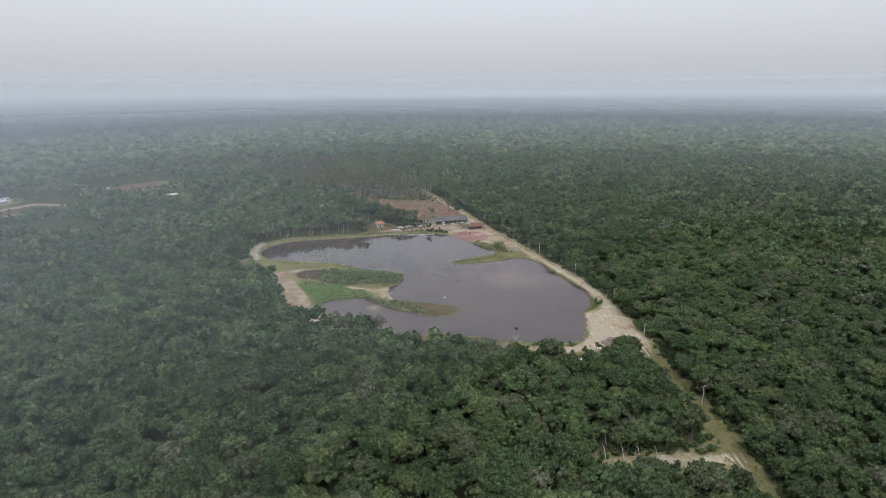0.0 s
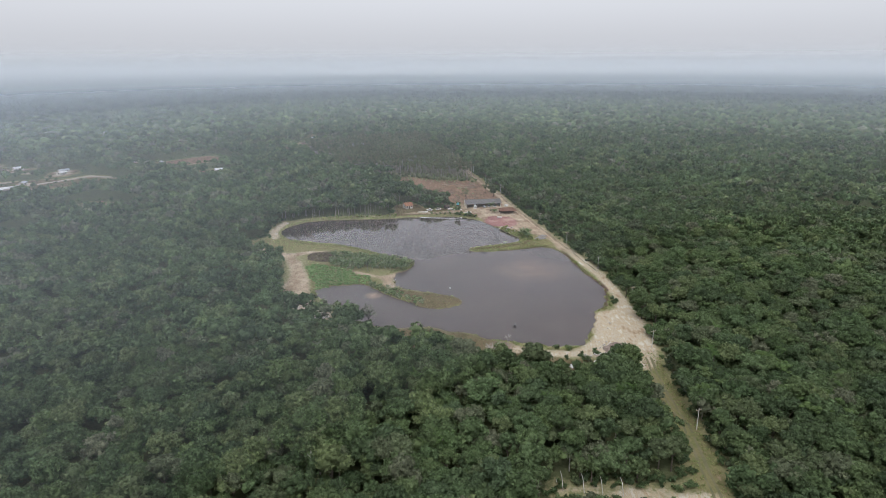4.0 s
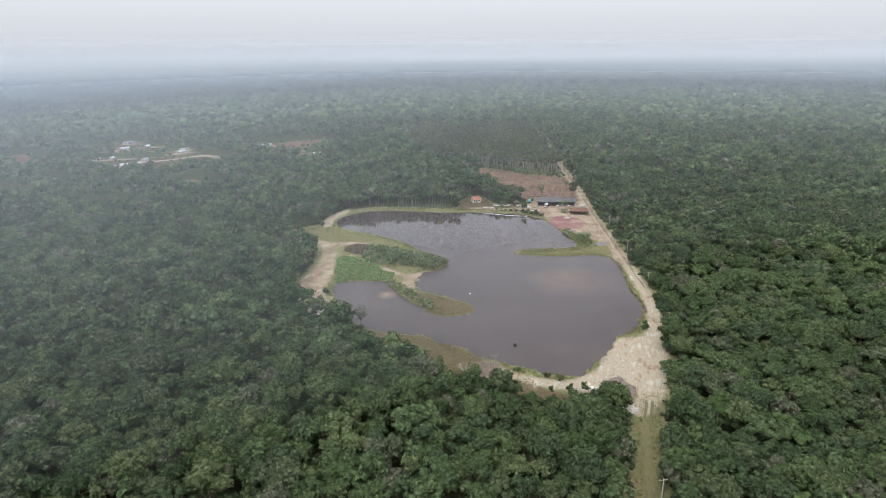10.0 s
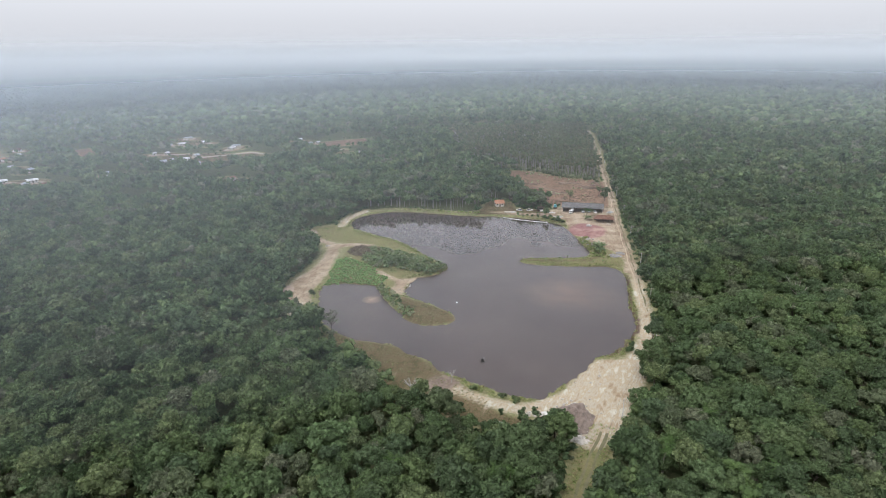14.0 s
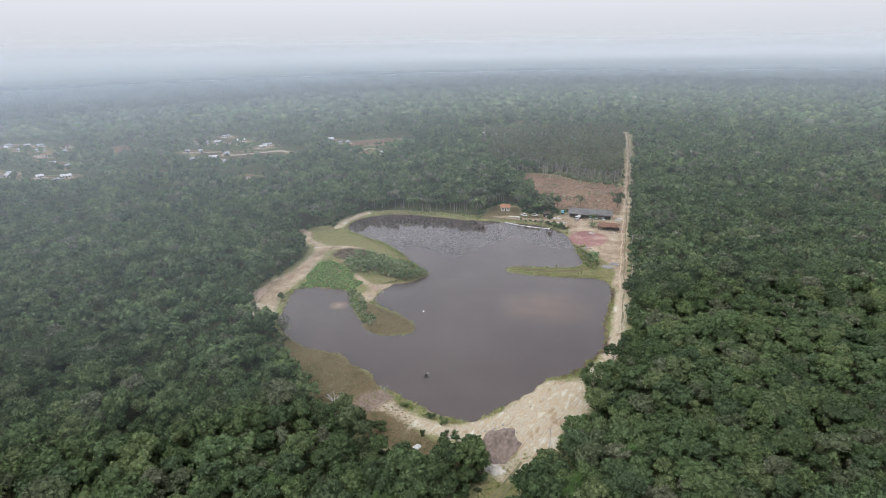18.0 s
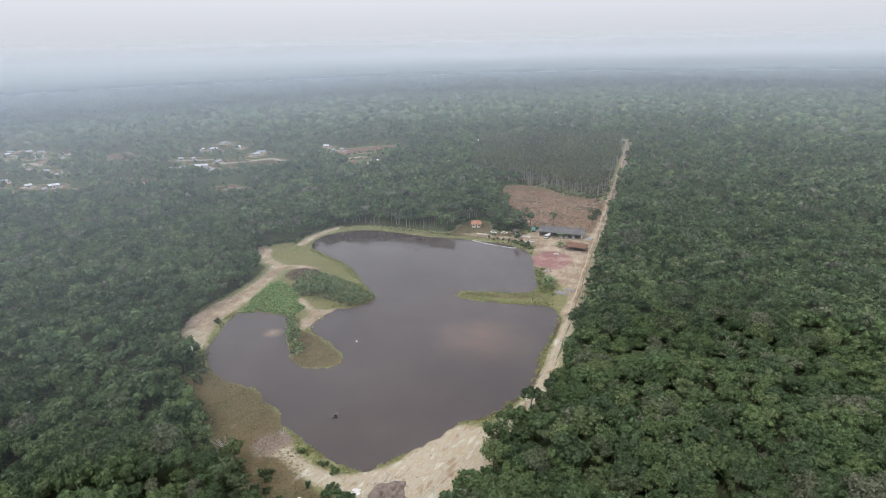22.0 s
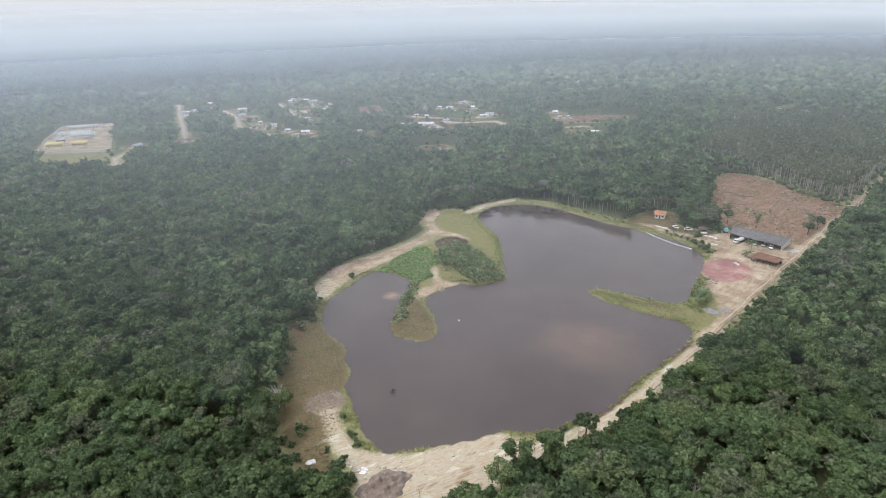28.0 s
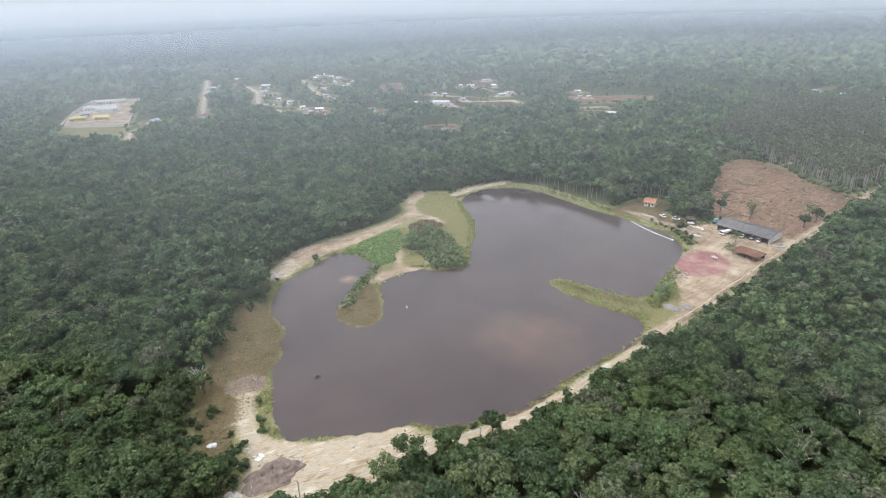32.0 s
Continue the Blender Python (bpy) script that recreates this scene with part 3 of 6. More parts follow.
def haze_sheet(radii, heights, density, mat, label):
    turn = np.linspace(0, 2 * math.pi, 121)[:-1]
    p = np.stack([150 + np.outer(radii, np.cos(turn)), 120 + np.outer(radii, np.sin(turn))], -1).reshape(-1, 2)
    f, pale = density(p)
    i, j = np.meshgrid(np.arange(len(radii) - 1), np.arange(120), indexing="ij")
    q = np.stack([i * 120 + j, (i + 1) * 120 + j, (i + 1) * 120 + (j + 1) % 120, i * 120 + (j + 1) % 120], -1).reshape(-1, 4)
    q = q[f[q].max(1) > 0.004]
    me = smooth(mesh_of("haze_stand_in", np.c_[p, np.repeat(heights, 120)], q, mat))
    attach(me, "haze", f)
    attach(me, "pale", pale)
    tagged(new("haze_stand_in", me), label, "haze", kind="structure")


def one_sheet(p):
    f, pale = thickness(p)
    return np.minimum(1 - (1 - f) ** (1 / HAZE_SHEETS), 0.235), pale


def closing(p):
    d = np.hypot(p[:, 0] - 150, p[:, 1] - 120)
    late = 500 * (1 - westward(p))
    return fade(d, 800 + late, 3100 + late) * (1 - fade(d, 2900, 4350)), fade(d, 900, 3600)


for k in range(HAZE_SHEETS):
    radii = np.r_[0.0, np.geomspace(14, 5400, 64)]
    haze_sheet(radii, np.full(65, 19.0 + 2 * k), one_sheet, HAZE_MATERIAL, "translucent sheet standing in for pale blue-grey haze over the forest")
# bowl rising past the drone's height, its pale colour imitates haze at the horizon
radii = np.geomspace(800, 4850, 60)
haze_sheet(radii, 28 + 84 * fade(radii, 2300, 3600) + 260 * np.clip((radii - 3400) / 1450, 0, None) ** 1.6, closing, HAZE_MATERIAL, "translucent bowl standing in for pale haze at the horizon")


# ---- forest ----
def icosphere(level):
    bm = bmesh.new()
    bmesh.ops.create_icosphere(bm, subdivisions=level, radius=1)
    v = np.array([x.co[:] for x in bm.verts])
    f = np.array([[x.index for x in p.verts] for p in bm.faces])
    bm.free()
    return v, f


ICO1, ICO2, ICO3 = icosphere(1), icosphere(2), icosphere(3)


def trimmed(v, f):
    """Only the faces used and their vertices."""
    used = np.unique(f)
    to = np.full(len(v), -1)
    to[used] = np.arange(len(used))
    return v[used], to[f]


def joined(pieces):
    vs, fs, n = [], [], 0
    for v, f in pieces:
        vs.append(v)
        fs.append(f + n)
        n += len(v)
    return np.concatenate(vs), np.concatenate(fs)


def leaf_sprays(r, centres, normals, size):
    """Small bent three-pointed sprays of leaves standing off a crown."""
    n = len(centres)
    d = normals + r.normal(0, 0.55, (n, 3))
    d /= np.linalg.norm(d, axis=1)[:, None]
    side = np.cross(d, r.normal(0, 1, (n, 3)))
    side /= np.linalg.norm(side, axis=1)[:, None]
    up = np.cross(side, d)
    s = size * r.uniform(0.6, 1.3, (n, 1))
    a, b = centres - side * s * 0.9 - d * 0.12 * s, centres + side * s * 0.9 - d * 0.12 * s
    c, e = centres + up * s + d * 0.18 * s, centres - up * s * 0.8 + d * 0.1 * s
    v = np.stack([a, b, c, e], 1).reshape(-1, 3)
    k = np.arange(n)[:, None] * 4
    return v, np.concatenate([k + [0, 1, 2], k + [1, 0, 3]])


def leaflets(r, centres, normals, size):
    """Single pointed leaf clumps, one face each, standing off a crown every way."""
    n = len(centres)
    d = normals + r.normal(0, 0.6, (n, 3))
    d /= np.linalg.norm(d, axis=1)[:, None]
    side = np.cross(d, r.normal(0, 1, (n, 3)))
    side /= np.linalg.norm(side, axis=1)[:, None]
    up = np.cross(side, d)
    s = size * r.uniform(0.55, 1.35, (n, 1))
    v = np.stack([centres - side * s * 0.8 - up * s * 0.5, centres + side * s * 0.8 - up * s * 0.5, centres + up * s], 1).reshape(-1, 3)
    return v, np.arange(n)[:, None] * 3 + np.array([0, 1, 2])


def crown(seed, lobes, level, sprays, spray_size=0.5, spread=0.62, tall=0.62, small=1.0, fine=False):
    """A knobbly crown of unit radius: uneven lobes on a dome, with leaf sprays all over."""
    r = np.random.RandomState(seed)
    base_v, base_f = (ICO1, ICO2, ICO3)[level - 1]
    pieces, spots, outs = [], [], []
    for i in range(lobes):
        if i == 0:
            c, s = np.array([0, 0, 0.15]), 0.55
        else:
            a, rise = i * 2.4 + r.uniform(-0.4, 0.4), r.uniform(-0.15, 0.95)
            w = spread * math.sqrt(max(0.08, 1 - rise * rise)) * r.uniform(0.8, 1.2)
            c, s = np.array([math.cos(a) * w, math.sin(a) * w, rise * tall]), r.uniform(0.26, 0.46) * small
        v = base_v * s * (r.uniform(0.6, 0.95, (len(base_v), 1)) if fine else r.uniform(0.75, 1.2, (len(base_v), 1))) * np.array([1, 1, 0.8])
        f = base_f[(v[base_f].mean(1)[:, 2] > -0.5 * s)]
        v, f = trimmed(v, f)
        pieces.append((v + c, f))
        n = int(sprays * s / 0.4)
        d = r.normal(0, 1, (n, 3)) + [0, 0, 0.5]
        d /= np.linalg.norm(d, axis=1)[:, None]
        spots.append(c + d * s * np.array([1, 1, 0.8]) * (r.uniform(0.72, 1.15, (n, 1)) if fine else r.uniform(0.95, 1.24, (n, 1))))
        outs.append(d)
    if sprays:
        pieces.append((leaflets if fine else leaf_sprays)(r, np.concatenate(spots), np.concatenate(outs), spray_size / 4))
    return joined(pieces)


def tuft_dome(seed, level, rough):
    r = np.random.RandomState(seed)
    v, f = (ICO1, ICO2, ICO3)[level - 1]
    v = v * r.uniform(1 - rough, 1 + rough, (len(v), 1)) * np.array([1, 1, 0.8])
    return trimmed(v, f[v[f].mean(1)[:, 2] > -0.25])


def scattered(r, x0, x1, y0, y1, step):
    a, b = np.meshgrid(np.arange(x0, x1, step), np.arange(y0, y1, step))
    b = b + (np.arange(a.shape[1]) % 2)[None] * step / 2
    n = a.size
    return a.ravel() + r.uniform(-0.42, 0.42, n) * step, b.ravel() + r.uniform(-0.42, 0.42, n) * step


def planted(templates, x, y, z, radius, r, mat, name, flat=1.0, leans=0.12):
    """Many trees of a few kinds as one mesh, each turned, sized and tinted by itself."""
    vs, fs, ts, n = [], [], [], 0
    kind = r.randint(0, len(templates), len(x))
    for k, (tv, tf) in enumerate(templates):
        m = kind == k
        q = int(m.sum())
        if not q:
            continue
        a, s = r.uniform(0, 6.283, q), radius[m]
        w = r.uniform(1 - leans, 1 + leans, (q, 3)) * s[:, None] * np.array([1, 1, flat])
        c, d = np.cos(a), np.sin(a)
        px = (tv[None, :, 0] * c[:, None] - tv[None, :, 1] * d[:, None]) * w[:, :1] + x[m][:, None]
        py = (tv[None, :, 0] * d[:, None] + tv[None, :, 1] * c[:, None]) * w[:, 1:2] + y[m][:, None]
        pz = tv[None, :, 2] * w[:, 2:] + z[m][:, None]
        vs.append(np.stack([px, py, pz], 2).reshape(-1, 3))
        fs.append((tf[None] + (np.arange(q) * len(tv))[:, None, None]).reshape(-1, 3) + n)
        ts.append(np.repeat(r.uniform(0, 1, q), len(tv)))
        n += q * len(tv)
    me = smooth(mesh_of(name, np.concatenate(vs), np.concatenate(fs), mat))
    attach(me, "tint", np.concatenate(ts))
    return me


OPEN_EDGE = 1.8


def pondward(hx, hy):
    """the level direction from a village house down to the pond's near shore"""
    l = math.hypot(262 - hx, 150 - hy)
    return (262 - hx) / l, (150 - hy) / l


def off_houses(x, y):
    """True away from the village houses and the gardens in front of them."""
    m = np.ones(x.shape, bool)
    for hx, hy, w, *_ in HOUSES:
        c, s = pondward(hx, hy)
        m &= ((x - hx) ** 2 + (y - hy) ** 2 > (w / 2 + 5) ** 2) & ((x - hx - c * 15) ** 2 + (y - hy - s * 15) ** 2 > (w / 2 + 8) ** 2)
    return m


DEADYARD = [(84, 141), (108, 135), (134, 127), (128, 112), (100, 121), (80, 130)]


def wooded(x, y, margin=OPEN_EDGE):
    """True where the forest stands: off the water, the banks and the open ground."""
    m = inside_distance(x, y, LAKE) > 4.5 + 6.5 * ((y > 434) & (x > -5) & (x < 100))
    z = cover(x, y)
    for key in ("sand", "red", "brown", "dry", "grass"):
        m &= z[key] > margin
    m &= (inside_distance(x, y, YARD_EDGE) > 1) & (inside_distance(x, y, SCRUB) > 0) & (inside_distance(x, y, DEADYARD) > 0) & off_houses(x, y)
    return m & (inside_distance(x, y, GROVE) > 2) & (inside_distance(x, y, YARD) > 2.5) & (np.abs(x - 148) + np.abs(y - 468) * 1.6 > 26) & ~((x > -16) & (x < 14) & (y > 360) & (y < 386))


def edge_height(x, y):
    """Trees stand lower where the forest meets open ground."""
    z = cover(x, y)
    d = np.minimum.reduce([z[k] for k in ("sand", "red", "brown", "dry", "grass")])
    d = np.minimum(d, inside_distance(x, y, LAKE) - 3)
    low = np.clip(0.62 + d / 30, 0.62, 1.0)
    # young growth on the east side of the track and the beach
    low = np.where((x > 138) & (y > 205) & (y < 480), np.minimum(low, np.clip(0.3 + z["sand"] / 26, 0.3, 1.0)), low)
    # gardens and young growth south-east of the village houses and roads
    spots = [(hx, hy, 8 + w * 0.6) for hx, hy, w, *_ in HOUSES]
    for road in VROADS + [VILLAGE[0][:2], VILLAGE[0][:1] + VILLAGE[0][-1:], FIELD[1:3], FIELD[2:]] + [p + p[:1] for p in VILLAGE[1:]] + [p + p[:1] for p in WOODLOTS[:2]]:
        for (ax, ay), (bx, by) in zip(road, road[1:]):
            n = max(1, int(math.hypot(bx - ax, by - ay) / 14))
            spots += [(ax + (bx - ax) * k / n, ay + (by - ay) * k / n, 9) for k in range(n + 1)]
    for hx, hy, wide in spots:
        c, s = pondward(hx, hy)
        u, w = (x - hx) * c + (y - hy) * s, (y - hy) * c - (x - hx) * s
        low = np.where((u > -8) & (u < 75) & (np.abs(w) < wide), np.minimum(low, 0.16 + 0.0112 * np.clip(u, 0, 75)), low)
    return low


NEARLINE = [(-10, 150), (60, 138), (130, 128), (170, 160), (215, 215), (230, 260), (240, 300)]


def eye_distance(x, y):
    """About how near the drone's way comes to a place."""
    return 150 + line_distance(x, y, NEARLINE) + 1.2 * np.clip(x - 250, 0, 120)


def in_front(x, y):
    low = np.where(x > 150, 75 + (x - 150) * 0.75, np.where(x > -120, 75 + (130 - x) * 0.32, 148 + 0.08 * (-120 - x)))
    return y > low


# near trees: each a thing of its own
R = np.random.RandomState(7)
CROWNS = [crown(s, 15, 1, 82, 0.42, 0.70, 0.62, 0.8, True) for s in range(20, 25)] + [crown(s, 22, 1, 64, 0.36, 0.78, 0.5, 0.62, True) for s in range(25, 29)]
CROWNS += [crown(s, 10, 1, 100, 0.44, 0.62, 0.66, 1.1, True) for s in range(29, 33)]
CROWN_MESHES = []
for tv, tf in CROWNS:
    me = smooth(mesh_of("crown", tv, tf, LEAF))
    attach(me, "tint", np.zeros(len(tv)))
    CROWN_MESHES.append(me)


def trunk_bm(h, r, seed):
    q = random.Random(seed)
    bm = tube((0, 0, -0.3), (0.1, 0, h * 0.62), r, r * 0.7)
    for i in range(4):
        a = i * 1.57 + q.uniform(-0.5, 0.5)
        tube((0.1, 0, h * q.uniform(0.45, 0.6)), (math.cos(a) * 1.5, math.sin(a) * 1.5, h * 0.82), r * 0.5, r * 0.18, 6, bm)
    return bm


TRUNK_MESHES = []
for s in range(3):
    bm = trunk_bm(9.0, 0.24, s)
    me = bpy.data.meshes.new("trunk")
    bm.to_mesh(me)
    bm.free()
    me.materials.append(BARK)
    TRUNK_MESHES.append(me)

x, y = scattered(R, -420, 420, 60, 420, 5.5)
d = eye_distance(x, y)
keep = (d < 225) & in_front(x, y)
x, y = x[keep], y[keep]
keep = wooded(x, y)
x, y = x[keep], y[keep]
z, d = height(x, y), eye_distance(x, y)
order = np.argsort(d)
crown_r = 2.4 + 3.7 * R.beta(1.5, 2.4, len(x))
tall = (R.uniform(3.6, 7.8, len(x)) + crown_r * 0.8 + 1.3 * lumps(x, y, 45, 31)) * edge_height(x, y)
for k in order[:300]:
    t = empty("tree", (x[k], y[k], z[k]), math.degrees(R.uniform(0, 6.28)))
    tagged(t, "broad green rainforest tree with a knobbly crown", "tree", "trees of the near forest")
    o = new("trunk", TRUNK_MESHES[k % 3])
    o.parent, o.scale = t, (1, 1, tall[k] / 9.0)
    o = new("crown", CROWN_MESHES[k % len(CROWN_MESHES)])
    o.parent, o.location = t, (0, 0, tall[k] - crown_r[k] * 0.25)
    o.scale = (crown_r[k] * R.uniform(0.9, 1.1), crown_r[k] * R.uniform(0.9, 1.1), crown_r[k] * R.uniform(0.85, 1.1))
rest = order[300:]
me = planted(CROWNS, x[rest], y[rest], (z + tall - crown_r * 0.25)[rest], crown_r[rest], R, LEAF, "near_forest")
tagged(new("near_forest", me), "dense green rainforest canopy beside the pond", "forest", kind="stuff")


x2, y2, z2, top2, r2 = (np.tile(q, 2) for q in (x, y, z, tall, crown_r))
x2, y2 = x2 + R.normal(0, 3.0, len(x2)), y2 + R.normal(0, 3.0, len(x2))
k = wooded(x2, y2, 0.8)
me = planted([crown(s, 3, 1, 20, 0.7, fine=True) for s in range(30, 34)], x2[k], y2[k], (z2 + R.uniform(0.5, 0.8, len(x2)) * top2)[k], r2[k] * R.uniform(0.6, 0.95, k.sum()), R, LEAF, "near_understorey")
tagged(new("near_understorey", me), "leafy green understorey between the forest trees", "undergrowth", kind="stuff")


def forest(name, templates, lo, hi, step, size, top, where, label):
    r = np.random.RandomState(int(lo) + 5)
    x, y = scattered(r, where[0], where[1], where[2], where[3], step)
    d = eye_distance(x, y) + (60 * lumps(x, y, 90, 9) if lo > 300 else 0)
    k = (d > lo) & (eye_distance(x, y) + (60 * lumps(x, y, 90, 9) if hi > 500 else 0) < hi) & in_front(x, y)
    x, y = x[k], y[k]
    k = wooded(x, y)
    x, y = x[k], y[k]
    rad = size[0] + (size[1] - size[0]) * r.beta(1.4, 2.4, len(x))
    low = edge_height(x, y)
    z = height(x, y) + (r.uniform(top[0], top[1], len(x)) + 0.35 * rad + 1.4 * lumps(x, y, 45, 31)) * low
    rad = rad * np.clip(low * 1.5, 0.35, 1)
    me = planted(templates, x, y, z, rad, r, LEAF, name, 1.0, 0.2)
    tagged(new(name, me), label, "forest", kind="stuff")


forest("middle_forest", [crown(s, 6, 1, 23, 0.66, 0.66, 0.62, 1.05, True) for s in range(40, 48)], 225, 460, 5.9, (3.0, 6.8), (4.2, 8.2), (-520, 700, 60, 720), "dense green rainforest canopy round the pond")
forest("further_forest", [crown(s, 3, 1, 8, 1.1, fine=True) for s in range(50, 56)], 430, 900, 8.6, (4.1, 8.6), (5.0, 8.0), (-900, 1200, 60, 1200), "green forest canopy reaching past the village")
forest("far_forest", [tuft_dome(s, 1, 0.25) for s in range(60, 64)], 900, 2000, 11.4, (4.0, 7.2), (5.0, 9.0), (-2300, 2500, 60, 2600), "hazy forest canopy in the distance")

r = np.random.RandomState(77)
x, y = scattered(r, -260, 520, -140, 330, 9.5)
k = ~in_front(x, y) & (line_distance(x, y, PATH) > 6)
x, y = x[k], y[k]
rad = r.uniform(5.0, 8.4, len(x))
me = planted([crown(s, 3, 1, 3, 1.3) for s in range(56, 60)], x, y, height(x, y) + r.uniform(5.0, 8.0, len(x)) + 0.35 * rad, rad, r, LEAF, "outer_forest", 1.0, 0.2)
tagged(new("outer_forest", me), "dense green rainforest canopy reaching away from the pond", "forest", kind="stuff")


# ---- undergrowth, grass and groves ----
def level(x, y):
    return float(height(np.array([float(x)]), np.array([float(y)]))[0])


def stuff(name, templates, step, where, test, size, lift, mat, label, category, seed, flat=1.0):
    r = np.random.RandomState(seed)
    x, y = scattered(r, where[0], where[1], where[2], where[3], step)
    k = test(x, y)
    x, y = x[k], y[k]
    rad = r.uniform(size[0], size[1], len(x))
    me = planted(templates, x, y, height(x, y) + lift * rad, rad, r, mat, name, flat, 0.25)
    return tagged(new(name, me), label, category, kind="stuff")


def tuft(seed, blades):
    r = np.random.RandomState(seed)
    v, f = [], []
    for i in range(blades):
        a, lean = r.uniform(0, 6.283), r.uniform(0.6, 1.3)
        w, h = 0.2, r.uniform(0.35, 0.75)
        c, s = math.cos(a), math.sin(a)
        b = r.uniform(-0.3, 0.3, 2)
        n = len(v)
        v += [(b[0] - s * w, b[1] + c * w, -0.1), (b[0] + s * w, b[1] - c * w, -0.1), (b[0] + c * lean, b[1] + s * lean, h)]
        f.append((n, n + 1, n + 2))
    return np.array(v), np.array(f)


TUFTS = [tuft(s, 12) for s in range(5)]
BUSHES = [crown(s, 4, 1, 28, 0.7, fine=True) for s in range(70, 76)]
LOCAL = (-60, 230, 190, 620)


def edge_of_forest(x, y):
    z = cover(x, y)
    d = np.minimum.reduce([z[k] for k in ("sand", "red", "brown", "dry", "grass")])
    d = np.minimum(d, inside_distance(x, y, LAKE) - 3.0)
    return (d > 0.2) & (d < 5.5) & (inside_distance(x, y, YARD) > 1.0) & ~((y > 430) & (y < 453) & (x > 2) & (x < 104)) & ~((y > 295) & (y < 402) & (x > 8) & (x < 85)) & ~((y > 340) & (y < 402) & (x > -12) & (x < 9)) & ~((y > 350) & (y < 404) & (x > 138) & (x < 168))


stuff("edge_bushes", BUSHES, 3.0, (-60, 230, 100, 620), lambda x, y: (edge_of_forest(x, y) | ((inside_distance(x, y, SCRUB) < 0) & (inside_distance(x, y, DRY) > 1) & (lumps(x, y, 11, 19) > 0.35))) & (inside_distance(x, y, GROVE) > 0) & (inside_distance(x, y, YARD_EDGE) > 0), (1.1, 2.3), 0.45, LEAF,
      "low green bushes along the forest edge", "bushes", 81)
stuff("bank_grass", TUFTS, 1.0, LOCAL, lambda x, y: (np.abs(shore(x, y) - 2.2) < 2.0) & (cover(x, y)["sand"] > 0.5) & (cover(x, y)["dry"] > 0.5) & (lumps(x, y, 9, 12) > -0.55),
      (0.35, 0.9), 0.0, GRASS, "yellow-green grass on the pond banks", "grass", 82)
stuff("dry_grass", TUFTS, 1.1, LOCAL, lambda x, y: (cover(x, y)["dry"] < 0) & (shore(x, y) > 0.2) & (lumps(x, y, 6, 13) > -0.2), (0.2, 0.55), 0.0,
      STRAW, "dry straw-brown grass on the bank", "grass", 83)
stuff("meadow_grass", TUFTS, 1.3, LOCAL, lambda x, y: ((np.minimum.reduce([inside_distance(x, y, g) for g in (MEADOW, SPIT)]) < 0) | ((inside_distance(x, y, HEADLAND) < 0) & (lumps(x, y, 8, 17) > 0))) & (shore(x, y) > 0.3) & (cover(x, y)["sand"] > 0.5)
      & (cover(x, y)["red"] > 0), (0.2, 0.5), 0.0, GRASS, "lush yellow-green grass beside the pond", "grass", 84)
stuff("path_grass", TUFTS, 1.2, (105, 165, 95, 215), lambda x, y: (np.abs(line_distance(x, y, PATH) - 2.9) < 1.5), (0.3, 0.7), 0.0, GRASS,
      "green grass along the wheel-worn path", "grass", 85)
stuff("creeping_plants", [crown(s, 4, 1, 30, 0.6, fine=True) for s in range(90, 94)], 1.5, LOCAL, lambda x, y: (inside_distance(x, y, GREEN) < 0) & (shore(x, y) > 0.2) & (cover(x, y)["sand"] > 0.8),
      (0.9, 1.6), 0.0, foliage("creeping_leaves", [(0.0, (0.18, 0.31, 0.11)), (0.6, (0.22, 0.36, 0.13)), (1.0, (0.28, 0.38, 0.15))], 0.6, 3.0), "bright green creeping plants beside the small bay", "plants", 86, 0.5)
stuff("island_shrubs", BUSHES, 2.1, LOCAL, lambda x, y: (inside_distance(x, y, ISLAND) < -1) & (lumps(x, y, 14, 15) > -0.6), (0.8, 1.9), 0.5, SHRUB,
      "grey-green leafy shrubs crowding the headland", "shrubs", 87)
stuff("dead_brush", TUFTS, 0.9, LOCAL, lambda x, y: (inside_distance(x, y, DEADBUSH) < 0), (0.5, 1.0), 0.0, foliage("dead_brush", [(0.0, (0.16, 0.12, 0.10)), (0.6, (0.24, 0.19, 0.16)), (1.0, (0.19, 0.17, 0.11))], 0.9, 3.0),
      "brown dead brush beside the shrubs", "brush", 98)
stuff("headland_bushes", BUSHES, 2.2, LOCAL, lambda x, y: (line_distance(x, y, [(52, 306), (60, 296), (68, 285), (73, 279)]) < 3.0) & (shore(x, y) > 0.3), (0.9, 1.7), 0.4, SHRUB,
      "low green bushes on the narrow headland", "bushes", 88)
stuff("waterside_bushes", BUSHES, 2.4, LOCAL, lambda x, y: ((line_distance(x, y, [(147, 398), (152, 385), (155, 376), (158, 368)]) < 3.5) | (line_distance(x, y, [(128, 441), (135, 436)]) < 3.0)
      | (line_distance(x, y, [(20, 449), (60, 448), (80, 447)]) < 1.2)) & (shore(x, y) > 0.5), (0.8, 1.6), 0.4, GRASS, "fresh green bushes at the water's edge", "bushes", 89)
stuff("clearing_scrub", BUSHES, 3.0, LOCAL, lambda x, y: (inside_distance(x, y, CLEARING) < -2) & ((lumps(x, y, 24, 16) + 0.5 * lumps(x, y, 6, 18) > 0.85) | ((inside_distance(x, y, GROVE) < 9) & (lumps(x, y, 7, 20) > 0.1))), (0.35, 1.1), 0.15, SHRUB,
      "patchy green scrub in the felled clearing", "scrub", 91)


